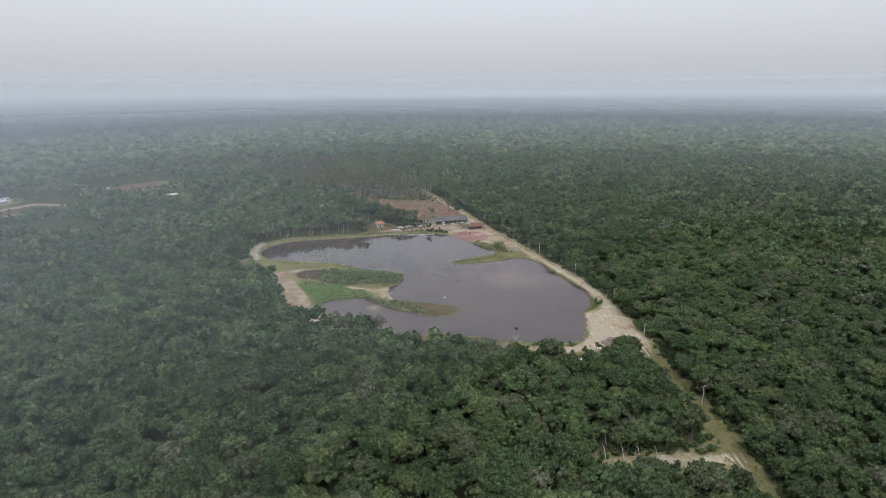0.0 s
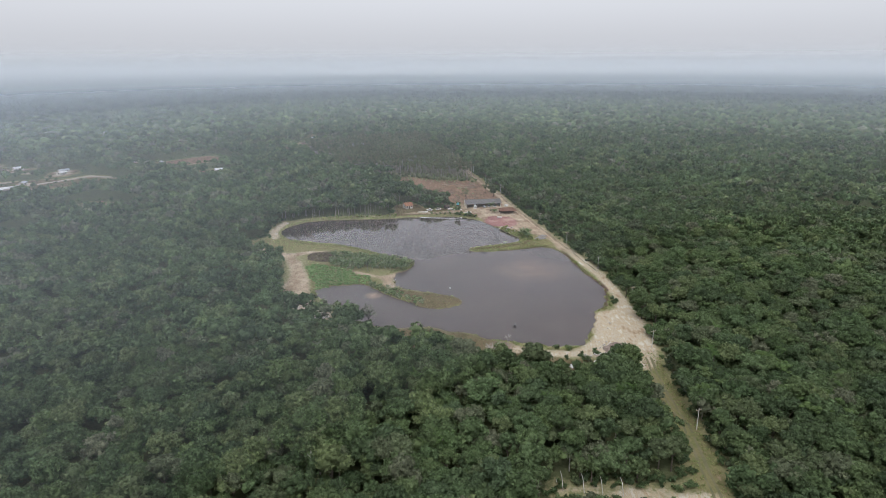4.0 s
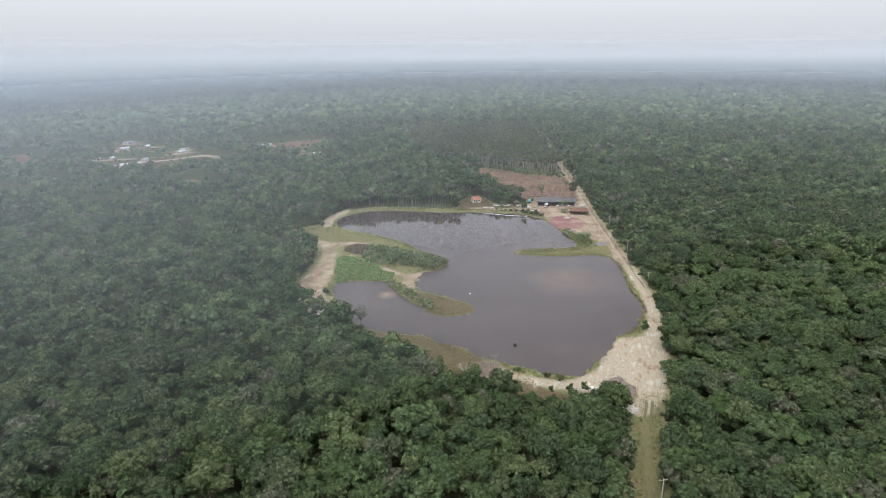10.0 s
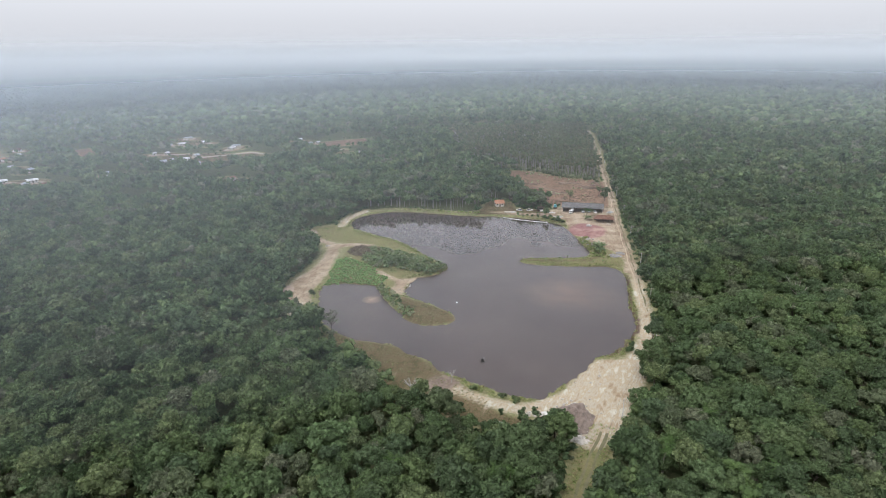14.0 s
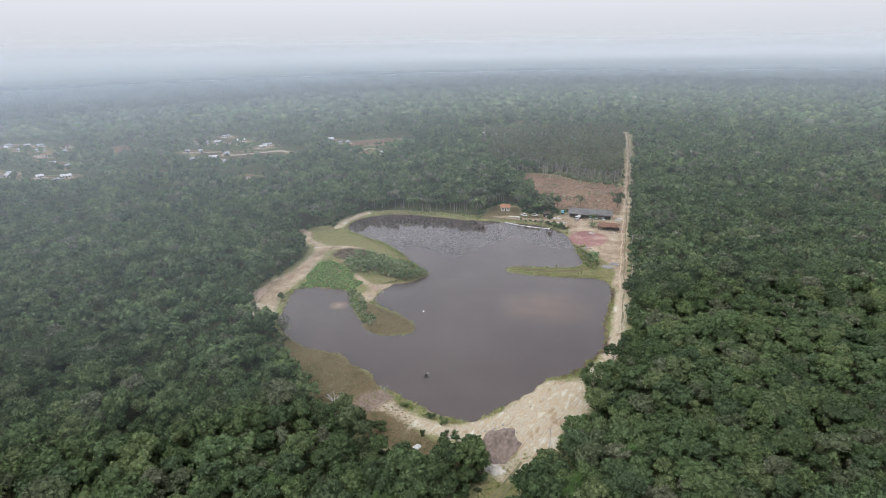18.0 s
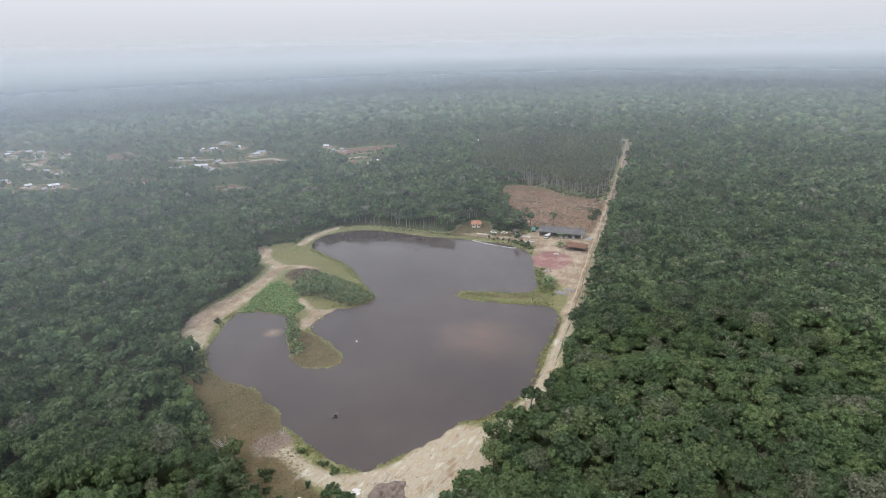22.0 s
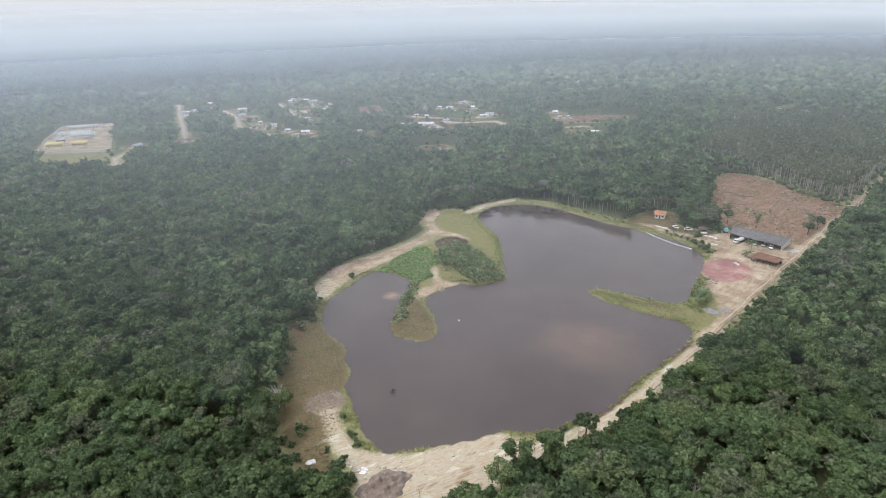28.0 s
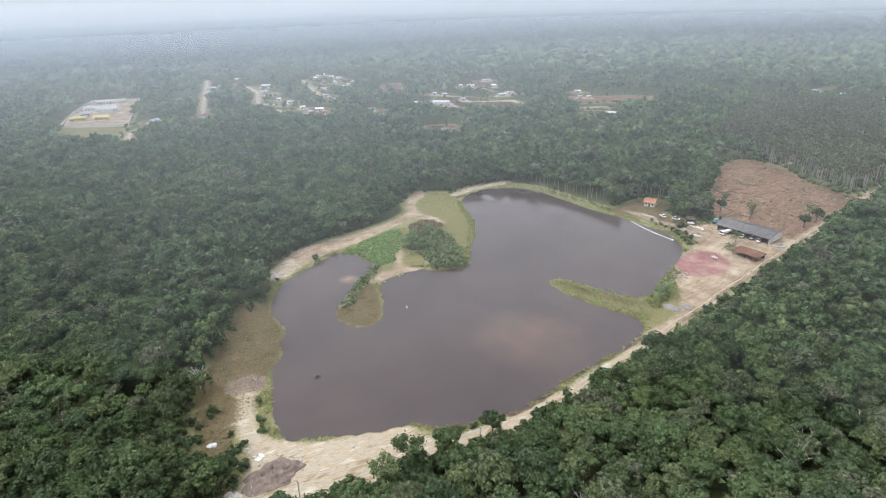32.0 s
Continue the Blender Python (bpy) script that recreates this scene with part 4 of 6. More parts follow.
def slender(seed):
    """A thin straight tree: a bare pole of a trunk with a small high crown."""
    r = np.random.RandomState(seed)
    a = np.arange(4) * 1.5708
    ring = np.stack([np.cos(a), np.sin(a)], 1)
    v = np.concatenate([np.c_[ring * 0.16, np.zeros(4)], np.c_[ring * 0.09 + r.uniform(-0.3, 0.3, 2), np.full(4, 8.5)]])
    f = [(i, (i + 1) % 4, 4 + (i + 1) % 4) for i in range(4)] + [(i, 4 + (i + 1) % 4, 4 + i) for i in range(4)]
    return v, np.array(f)


r = np.random.RandomState(95)
x, y = scattered(r, -20, 180, 545, 880, 4.6)
k = (inside_distance(x, y, GROVE) < 0) & (line_distance(x, y, TRACK) > 5) & (inside_distance(x, y, CLEARING) > 1)
x, y = x[k], y[k]
s, z = r.uniform(1.2, 1.75, len(x)), height(x, y)
me = planted([slender(q) for q in range(4)], x, y, z, s, r, PALEBARK, "grove_trunks", 1.0, 0.1)
tagged(new("grove_trunks", me), "slender pale trunks of a planted grove", "trunks", kind="stuff")
me = planted([crown(q, 3, 1, 8, 1.3, 0.5, 1.2) for q in range(96, 100)], x, y, z + 7.6 * s, r.uniform(1.7, 2.7, len(x)), r, PALE, "grove_crowns", 1.15, 0.2)
tagged(new("grove_crowns", me), "thin grey-green crowns of a planted grove", "tree crowns", kind="stuff")
stuff("grove_undergrowth", [tuft_dome(q, 2, 0.3) for q in range(3)], 4.5, (-20, 180, 545, 880), lambda x, y: (inside_distance(x, y, GROVE) < -2) & (line_distance(x, y, TRACK) > 4), (1.4, 2.6), 0.4, PALE,
      "green undergrowth below the slender grove", "undergrowth", 97)

r = np.random.RandomState(121)
edge = np.array([(-2, 455), (30, 457), (60, 456), (86, 486)], float)
leg = np.r_[0, np.cumsum(np.hypot(*np.diff(edge, axis=0).T))]
u = np.sort(r.uniform(0, leg[-1], 62))
x, y = np.interp(u, leg, edge[:, 0]) + r.normal(0, 1.6, len(u)), np.interp(u, leg, edge[:, 1]) + 1.5 + r.normal(0, 2.6, len(u))
me = planted([slender(q) for q in range(4)], x, y, height(x, y), r.uniform(0.6, 0.9, len(x)), r, PALEBARK, "edge_trunks", 1.0, 0.15)
tagged(new("edge_trunks", me), "slender pale trunks at the forest edge", "trunks", kind="stuff")

# ---- wheel ruts ----
RUT = surface("rutted_earth", (0.10, 0.11, 0.05), (0.20, 0.175, 0.10), 3.0, 0.95)
PALE_RUT = surface("packed_sand", (0.36, 0.28, 0.19), (0.48, 0.40, 0.29), 3.0, 0.95)


def ribbon(name, line, off, width, mat, label, lift=0.07):
    p = np.array(line, float)
    d = np.r_[0, np.cumsum(np.hypot(*np.diff(p, axis=0).T))]
    u = np.arange(0, d[-1], 1.5)
    x, y = np.interp(u, d, p[:, 0]), np.interp(u, d, p[:, 1])
    tx, ty = np.gradient(x), np.gradient(y)
    n = np.hypot(tx, ty)
    wob = 0.25 * np.sin(u / 6.0) + 0.12 * np.sin(u / 2.3)
    w = width * (1 + 0.3 * np.sin(u / 3.1))
    rows = []
    for side in (-0.5, 0.5):
        o = off + wob + side * w
        rows.append(np.c_[x - ty / n * o, y + tx / n * o, height(x, y) + lift])
    k, i = len(u), np.arange(len(u) - 1)
    me = smooth(mesh_of(name, np.concatenate(rows), np.stack([i, i + 1, k + i + 1, k + i], 1), mat))
    tagged(new(name, me), label, "wheel track", kind="structure")


ribbon("path_rut", PATH, -0.9, 0.7, RUT, "bare earth wheel rut in the grassy path")
ribbon("path_rut", PATH, 0.9, 0.8, RUT, "bare earth wheel rut in the grassy path")
ribbon("track_rut", TRACK[:8], -1.0, 0.6, PALE_RUT, "packed sand wheel rut on the dirt track", 0.05)
ribbon("track_rut", TRACK[:8], 0.9, 0.7, RUT, "brown wheel rut on the dirt track", 0.05)

# ---- paints and sheets for the things ----
ROOF_GREY = surface("grey_roof_sheets", (0.085, 0.085, 0.085), (0.165, 0.16, 0.158), 2.0, 0.85)
ROOF_TILE = surface("clay_tiles", (0.13, 0.07, 0.05), (0.26, 0.14, 0.095), 0.9, 0.9, vary=0.25)
ROOF_ORANGE = surface("orange_tiles", (0.26, 0.12, 0.07), (0.42, 0.22, 0.13), 0.9, 0.85)
WHITE = surface("white_paint", (0.62, 0.61, 0.58), (0.82, 0.81, 0.78), 1.5, 0.6)
PLASTER = surface("stained_plaster", (0.42, 0.38, 0.33), (0.68, 0.64, 0.57), 1.2, 0.9)
YELLOW = surface("yellow_plaster", (0.46, 0.38, 0.14), (0.62, 0.53, 0.24), 1.5, 0.85)
DARKWOOD = surface("dark_timber", (0.05, 0.04, 0.03), (0.13, 0.10, 0.075), 0.8, 0.9)
TIMBER = surface("sawn_timber", (0.30, 0.23, 0.15), (0.50, 0.41, 0.29), 0.8, 0.9)
CONCRETE = surface("concrete", (0.36, 0.35, 0.33), (0.56, 0.55, 0.52), 0.7, 0.9)
RUBBER = surface("black_rubber", (0.02, 0.02, 0.02), (0.04, 0.04, 0.04), 0.4, 0.9)
DARKGLASS = surface("dark_window_glass", (0.02, 0.025, 0.03), (0.04, 0.045, 0.05), 1.0, 0.12, relief=0)
TEAL = surface("turquoise_sheet", (0.10, 0.36, 0.40), (0.20, 0.50, 0.54), 1.0, 0.5)
BLUEGREY = surface("blue_grey_sheets", (0.29, 0.32, 0.33), (0.45, 0.48, 0.49), 2.0, 0.5)
FLOATWHITE = surface("white_foam", (0.66, 0.66, 0.64), (0.86, 0.86, 0.84), 0.5, 0.7)
STEEL = surface("galvanised_steel", (0.30, 0.31, 0.32), (0.46, 0.47, 0.48), 0.5, 0.4, 0.7)
EARTH = surface("dumped_earth", (0.10, 0.08, 0.068), (0.29, 0.23, 0.19), 1.6, 0.95, relief=0.12)
ASH = surface("pale_ash", (0.42, 0.42, 0.42), (0.66, 0.66, 0.66), 1.5, 0.95, relief=0.1)
RUBBLE = surface("pale_rubble", (0.30, 0.27, 0.23), (0.56, 0.53, 0.48), 0.9, 0.9, vary=0.2)
FROND = foliage("palm_fronds", [(0.0, (0.06, 0.11, 0.03)), (0.5, (0.08, 0.14, 0.04)), (1.0, (0.11, 0.17, 0.06))], 0.5, 2.0)


# ---- the workshop shed ----
def gable(bm, w, d, z, rise, over=0.5, thick=0.12):
    """A two-sided roof over a w x d plan whose ridge runs along x."""
    w, d, drop = w / 2 + over, d / 2 + over, rise * over / (d / 2)
    z, rise = z - drop, rise + drop
    p = [(-d, z), (0, z + rise), (d, z), (d, z + thick), (0, z + rise + thick), (-d, z + thick)]
    v = [(s * w, a, b) for s in (-1, 1) for a, b in p]
    f = [(0, 1, 7, 6), (1, 2, 8, 7), (2, 3, 9, 8), (3, 4, 10, 9), (4, 5, 11, 10), (5, 0, 6, 11), (0, 5, 4, 1), (1, 4, 3, 2), (6, 7, 10, 11), (7, 8, 9, 10)]
    return poly(v, f, bm)


shed = empty("workshop_shed", (148, 466.2, level(148, 460)), -2)
tagged(shed, "long open-fronted workshop shed with grey sheet roof", "shed")
EAVE, RISE, HALF = 3.05, 1.75, 6.5
roof = part("roof", gable(None, 26.4, HALF * 2, EAVE, RISE, 0.7), ROOF_GREY, shed, "weathered grey roofing sheets")
fall = RISE * 0.7 / HALF
for i in range(27):
    q = -13.5 + i * 1.04
    bm = tube((q, -HALF - 0.7, EAVE - fall + 0.13), (q, 0, EAVE + RISE + 0.13), 0.05, sides=4)
    tube((q, HALF + 0.7, EAVE - fall + 0.13), (q, 0, EAVE + RISE + 0.13), 0.05, sides=4, bm=bm)
    part("roof_rib", bm, ROOF_GREY, roof)
part("ridge_cap", tube((-13.9, 0, EAVE + RISE + 0.12), (13.9, 0, EAVE + RISE + 0.12), 0.16, sides=6), ROOF_GREY, roof)
part("back_wall", box(-13.1, HALF - 0.25, -0.4, 13.1, HALF - 0.05, EAVE), PLASTER, shed)
for s in (-1, 1):
    v = [(s * 13.0 + q, a, b) for q in (-0.1, 0.1) for a, b in ((-HALF + 0.1, -0.4), (HALF - 0.3, -0.4), (HALF - 0.3, EAVE), (0, EAVE + RISE - 0.1), (-HALF + 0.1, EAVE))]
    part("end_wall", poly(v, [(0, 1, 2, 3, 4), (5, 6, 7, 8, 9), (0, 1, 6, 5), (1, 2, 7, 6), (2, 3, 8, 7), (3, 4, 9, 8), (4, 0, 5, 9)]), WHITE if s > 0 else PLASTER, shed,
         "whitewashed gable wall" if s > 0 else "")
for i in range(7):
    q = -12.6 + i * 4.2
    part("post", box(q - 0.12, -HALF, -0.4, q + 0.12, -HALF + 0.24, EAVE - 0.1), DARKWOOD, shed)
part("eave_beam", box(-13.1, -HALF - 0.02, EAVE - 0.26, 13.1, -HALF + 0.26, EAVE - 0.04), DARKWOOD, shed)
part("partition", box(-4.3, -2.0, -0.2, -4.1, HALF - 0.3, EAVE), DARKWOOD, shed)
part("loft_boards", box(-12.8, 0.5, 2.3, -4.4, HALF - 0.3, 2.45), DARKWOOD, shed)

# ---- the tiled pavilion ----
pav = empty("tiled_pavilion", (160.8, 439.2, level(160, 439)), -4)
tagged(pav, "low open pavilion with worn clay tile roof", "pavilion")
W, D, Z0, Z1 = 6.4, 3.6, 2.35, 4.05
v = [(-W, -D, Z0), (W, -D, Z0), (W, D, Z0), (-W, D, Z0), (-W + 2.8, 0, Z1), (W - 2.8, 0, Z1)]
v += [(a, b, c - 0.14) for a, b, c in v]
roof = part("roof", poly(v, [(0, 1, 5, 4), (1, 2, 5), (2, 3, 4, 5), (3, 0, 4), (6, 7, 11, 10), (7, 8, 11), (8, 9, 10, 11), (9, 6, 10), (0, 1, 7, 6), (1, 2, 8, 7), (2, 3, 9, 8), (3, 0, 6, 9)]),
            ROOF_TILE, pav, "worn reddish-brown clay tiles")
part("ridge", tube((-W + 2.8, 0, Z1), (W - 2.8, 0, Z1), 0.14, sides=6), ROOF_TILE, roof)
for a, b in ((-1, -1), (1, -1), (1, 1), (-1, 1)):
    part("hip", tube((a * W, b * D, Z0 + 0.02), (a * (W - 2.8), 0, Z1), 0.12, sides=6), ROOF_TILE, roof)
tile = tube((0, -0.17, 0), (0, 0.17, 0.02), 0.13, 0.11, 5)
tile_me = bpy.data.meshes.new("roof_tile")
tile.to_mesh(tile_me)
tile.free()
tile_me.materials.append(ROOF_TILE)
slope = math.degrees(math.atan2(Z1 - Z0, D))
for row in range(10):
    u = (row + 0.5) / 10
    half = W - 2.8 * u - 0.2
    n = int(half * 2 / 0.82)
    for i in range(n):
        o = new("roof_tile", tile_me)
        o.parent = roof
        o.matrix_basis = pose(-half + (i + 0.5) * 2 * half / n, -D + u * D, Z0 + u * (Z1 - Z0) + 0.03, slope, 0, random.uniform(-4, 4)) @ Matrix.Diagonal((2.2, 1.15, 0.6, 1))
for i in range(5):
    for b in (-3.1, 3.1):
        part("post", tube((-5.8 + i * 2.9, b, -0.3), (-5.8 + i * 2.9, b, 2.45), 0.09), DARKWOOD, pav)
part("back_wall", box(-5.8, 2.95, -0.3, 5.8, 3.05, 1.6), DARKWOOD, pav)
part("bench", box(-4.5, -0.4, 0.4, 3.5, 0.3, 0.5), DARKWOOD, pav)


# ---- houses ----
def house(place, turn, w, d, h, rise, wall, roof_mat, label, name="house", group="", doors=1, porch=False, size_label="house"):
    t = empty(name, (place[0], place[1], level(*place)), turn)
    tagged(t, label, size_label, group)
    v = [(a, b, c) for c in (-0.6, h) for a, b in ((-w / 2, -d / 2), (w / 2, -d / 2), (w / 2, d / 2), (-w / 2, d / 2))] + [(-w / 2, 0, h + rise), (w / 2, 0, h + rise)]
    part("wall", poly(v, [(0, 1, 2, 3), (0, 1, 5, 4), (2, 3, 7, 6), (1, 2, 6, 9, 5), (3, 0, 4, 8, 7), (4, 5, 9, 8), (6, 7, 8, 9)]), wall, t)
    r = part("roof", gable(None, w, d, h + 0.03, rise, 0.55), roof_mat, t)
    part("ridge_cap", tube((-w / 2 - 0.5, 0, h + rise + 0.12), (w / 2 + 0.5, 0, h + rise + 0.12), 0.12, sides=6), roof_mat, r)
    for i in range(doors):
        q = -w / 2 + (i + 0.5) * w / doors
        part("door", box(q - 0.45, -d / 2 - 0.05, -0.1, q + 0.45, -d / 2 + 0.03, 2.0), DARKWOOD, t)
        for s in (-1, 1):
            c = q + s * w / doors * 0.3
            win = part("window", box(c - 0.5, -d / 2 - 0.03, 1.0, c + 0.5, -d / 2 + 0.03, 1.9), DARKGLASS, t)
            part("frame", box(c - 0.58, -d / 2 - 0.07, 0.9, c + 0.58, -d / 2 - 0.01, 1.0), WHITE, win)
    for s in (-1, 1):
        part("window", box(s * w / 2 - 0.03, -0.5, 1.0, s * w / 2 + 0.03, 0.5, 1.9), DARKGLASS, t)
    if porch:
        part("porch_roof", poly([(-w / 2, -d / 2, h), (w / 2, -d / 2, h), (w / 2, -d / 2 - 2, h - 0.5), (-w / 2, -d / 2 - 2, h - 0.5),
                                 (-w / 2, -d / 2, h - 0.1), (w / 2, -d / 2, h - 0.1), (w / 2, -d / 2 - 2, h - 0.6), (-w / 2, -d / 2 - 2, h - 0.6)],
                                [(0, 1, 2, 3), (4, 5, 6, 7), (2, 3, 7, 6), (0, 3, 7, 4), (1, 2, 6, 5)]), roof_mat, t)
        for s in (-1, 1):
            part("porch_post", tube((s * (w / 2 - 0.2), -d / 2 - 1.8, -0.4), (s * (w / 2 - 0.2), -d / 2 - 1.8, h - 0.5), 0.08), DARKWOOD, t)
    return t


house((90.5, 469.5), 18, 5.6, 6.0, 2.5, 1.5, PLASTER, ROOF_ORANGE, "small plastered house with orange tile roof by the water", "cottage", size_label="house")
house((119.5, 461.5), 20, 3.2, 3.0, 2.0, 0.8, DARKWOOD, DARKWOOD, "small dark timber shack beside the yard", "shack", size_label="shack")

LIMEWASH = surface("faded_limewash", (0.36, 0.33, 0.29), (0.58, 0.55, 0.50), 1.3, 0.9)
SHEET = surface("bright_roof_sheets", (0.40, 0.40, 0.40), (0.74, 0.74, 0.73), 3.5, 0.7, vary=0.3)
ROOFS = ((LIMEWASH, SHEET, "limewashed village house with a bright metal roof"), (PLASTER, ROOF_TILE, "plastered village house with a brown tile roof"),
         (PLASTER, BLUEGREY, "plastered village house with a grey metal roof"), (LIMEWASH, ROOF_ORANGE, "limewashed village house with an orange tile roof"))
for k, (px, py, w, d, across, roof) in enumerate(HOUSES):
    wall, roof_mat, label = ROOFS[roof]
    if w > 15:
        label = "long white warehouse with a bright metal roof"
    elif w < 5:
        label = label.replace("village house", "village hut").replace("limewashed", "small limewashed").replace("plastered", "small plastered")
    c, s = pondward(px, py)
    house((px, py), math.degrees(math.atan2(s, c)) + 90 + (35 if across else 0) + (k * 29) % 17 - 8, w, d, 4.2 if w > 15 else 2.3, 0.9, wall, roof_mat, label, group="village houses")

# sandy village lanes
def lane(line, half, seed):
    r = np.random.RandomState(seed)
    p = np.concatenate([np.linspace(a, b, max(2, int(math.hypot(b[0] - a[0], b[1] - a[1]) / 6)), endpoint=False) for a, b in zip(np.array(line, float)[:-1], np.array(line, float)[1:])] + [np.array(line[-1:], float)])
    d = np.gradient(p, axis=0)
    d /= np.linalg.norm(d, axis=1)[:, None]
    n = np.stack([-d[:, 1], d[:, 0]], 1)
    a, b = p + n * (half * r.uniform(0.6, 1.2, len(p)))[:, None], p - n * (half * r.uniform(0.6, 1.2, len(p)))[:, None]
    v = [(x, y, level(x, y) + 0.25) for x, y in np.concatenate([a, b])]
    k = len(p)
    o = new("village_road", mesh_of("village_road", v, [(i, i + 1, k + i + 1, k + i) for i in range(k - 1)], LANE))
    tagged(o, "pale sandy lane between the village houses", "road", kind="structure")


LANE = surface("lane_sand", (0.30, 0.25, 0.19), (0.46, 0.40, 0.32), 0.5, 0.95)
for k, line in enumerate(VROADS):
    lane(line, 2.2 if k in (0, 1, 6, 13) else 1.5, k)

# the walled school with yellow blocks
for (px, py, w, d, turn, wall, roof_mat, label) in ((-446, 286, 15, 6, 66, YELLOW, YELLOW, "yellow school block in a walled yard"), (-439, 306, 13, 6, 66, YELLOW, YELLOW, "yellow school block in a walled yard"),
                                                   (-499, 318, 31, 9, 66, WHITE, BLUEGREY, "long school block with blue-grey roof"), (-482, 322, 22, 8, 66, WHITE, BLUEGREY, "long school block with blue-grey roof"),
                                                   (-535, 338, 30, 6, 66, PLASTER, BLUEGREY, "long school block with blue-grey roof"), (-470, 298, 9, 6, 66, WHITE, STEEL, "small school block with metal roof")):
    house((px, py), turn, w, d, 3.2, 1.2, wall, roof_mat, label, "school_block", "school blocks", 3, size_label="school building")
corners = VILLAGE[0]
yard_wall = empty("yard_wall", (-433, 271, level(-433, 271)))
tagged(yard_wall, "pale plastered wall round the school yard", "wall")
for (ax, ay), (bx, by) in zip(corners, corners[1:] + corners[:1]):
    n = int(math.hypot(bx - ax, by - ay) / 9)
    for i in range(n):
        u0, u1 = i / n, (i + 0.97) / n
        a = (ax + (bx - ax) * u0 + 433, ay + (by - ay) * u0 - 271)
        b = (ax + (bx - ax) * u1 + 433, ay + (by - ay) * u1 - 271)
        dx, dy = (b[1] - a[1]), -(b[0] - a[0])
        k = 0.12 / math.hypot(dx, dy)
        v = [(p[0] + s * dx * k, p[1] + s * dy * k, z) for z in (-1, 2.2) for p, s in ((a, -1), (a, 1), (b, 1), (b, -1))]
        part("panel", poly(v, [(0, 1, 2, 3), (4, 5, 6, 7), (0, 1, 5, 4), (1, 2, 6, 5), (2, 3, 7, 6), (3, 0, 4, 7)]), PLASTER, yard_wall)


# ---- vehicles and boats ----
def wheel(t, x, y, r=0.32, w=0.2):
    o = part("wheel", tube((x, y - w / 2, r), (x, y + w / 2, r), r, sides=14), RUBBER, t)
    part("rim", tube((x, y - w / 2 - 0.01, r), (x, y + w / 2 + 0.01, r), r * 0.55, sides=10), STEEL, o)


def car(place, turn, paint, label):
    t = empty("car", (*place, level(*place) + 0.05), turn)
    tagged(t, label, "car", "parked vehicles")
    prof = [(-2.05, 0.35), (2.0, 0.35), (2.1, 0.6), (2.0, 0.85), (1.1, 0.95), (-1.95, 0.98), (-2.1, 0.7)]
    v = [(a, s * 0.85, b) for s in (-1, 1) for a, b in prof]
    n = len(prof)
    bm = poly(v, [tuple(range(n)), tuple(range(n, 2 * n))] + [(i, (i + 1) % n, n + (i + 1) % n, n + i) for i in range(n)])
    bmesh.ops.bevel(bm, geom=list(bm.edges), offset=0.06, segments=2, affect="EDGES")
    part("body", bm, paint, t)
    prof = [(-1.7, 0.95, 0.78), (1.0, 0.95, 0.78), (0.4, 1.42, 0.62), (-1.3, 1.45, 0.62)]
    v = [(a, s * w, b) for s in (-1, 1) for a, b, w in prof]
    cab = part("cabin_windows", poly(v, [(0, 1, 2, 3), (4, 5, 6, 7), (0, 1, 5, 4), (1, 2, 6, 5), (2, 3, 7, 6), (3, 0, 4, 7)]), DARKGLASS, t)
    part("cabin_roof", box(-1.3, -0.62, 1.42, 0.4, 0.62, 1.48, 0.02), paint, cab)
    part("bumper", box(2.05, -0.8, 0.35, 2.16, 0.8, 0.52, 0.02), RUBBER, t)
    for s in (-0.6, 0.6):
        part("headlight", box(2.02, s - 0.14, 0.62, 2.12, s + 0.14, 0.76, 0.02), FLOATWHITE, t)
    for a in (-1.3, 1.3):
        for s in (-0.78, 0.78):
            wheel(t, a, s)
    return t


SILVER = surface("silver_paint", (0.45, 0.46, 0.47), (0.60, 0.61, 0.62), 1.0, 0.35, relief=0)
CREAM = surface("cream_paint", (0.62, 0.58, 0.48), (0.76, 0.72, 0.62), 1.0, 0.45, relief=0)
car((148.2, 459.6), -85, WHITE, "white hatchback parked inside the open shed")
car((152.2, 460.8), -92, SILVER, "silver car parked inside the open shed")
car((156.2, 459.4), -80, WHITE, "white car parked at the open shed")
car((112.6, 459.0), 20, CREAM, "cream car parked on the pondside path")
car((105.5, 458.0), 160, WHITE, "white car parked beside the pondside path")

truck = empty("tank_truck", (140.6, 457.6, level(140, 457) + 0.05), -102)
tagged(truck, "white tank truck parked in front of the shed", "truck", "parked vehicles")
part("chassis", box(-3.4, -0.5, 0.55, 3.3, 0.5, 0.75), RUBBER, truck)
part("tank", tube((-3.4, 0, 1.65), (1.3, 0, 1.65), 0.95, sides=18), WHITE, truck, "white round tank")
cab = part("cab", box(1.5, -1.05, 0.7, 3.4, 1.05, 2.5, 0.12), WHITE, truck)
part("windscreen", box(3.38, -0.85, 1.6, 3.43, 0.85, 2.3, 0.01), DARKGLASS, cab)
for s in (-1.06, 1.06):
    part("side_window", box(2.2, s - 0.02, 1.6, 3.1, s + 0.02, 2.25), DARKGLASS, cab)
for a in (-2.7, -1.6, 2.5):
    for s in (-0.9, 0.9):
        wheel(truck, a, s, 0.48, 0.28)


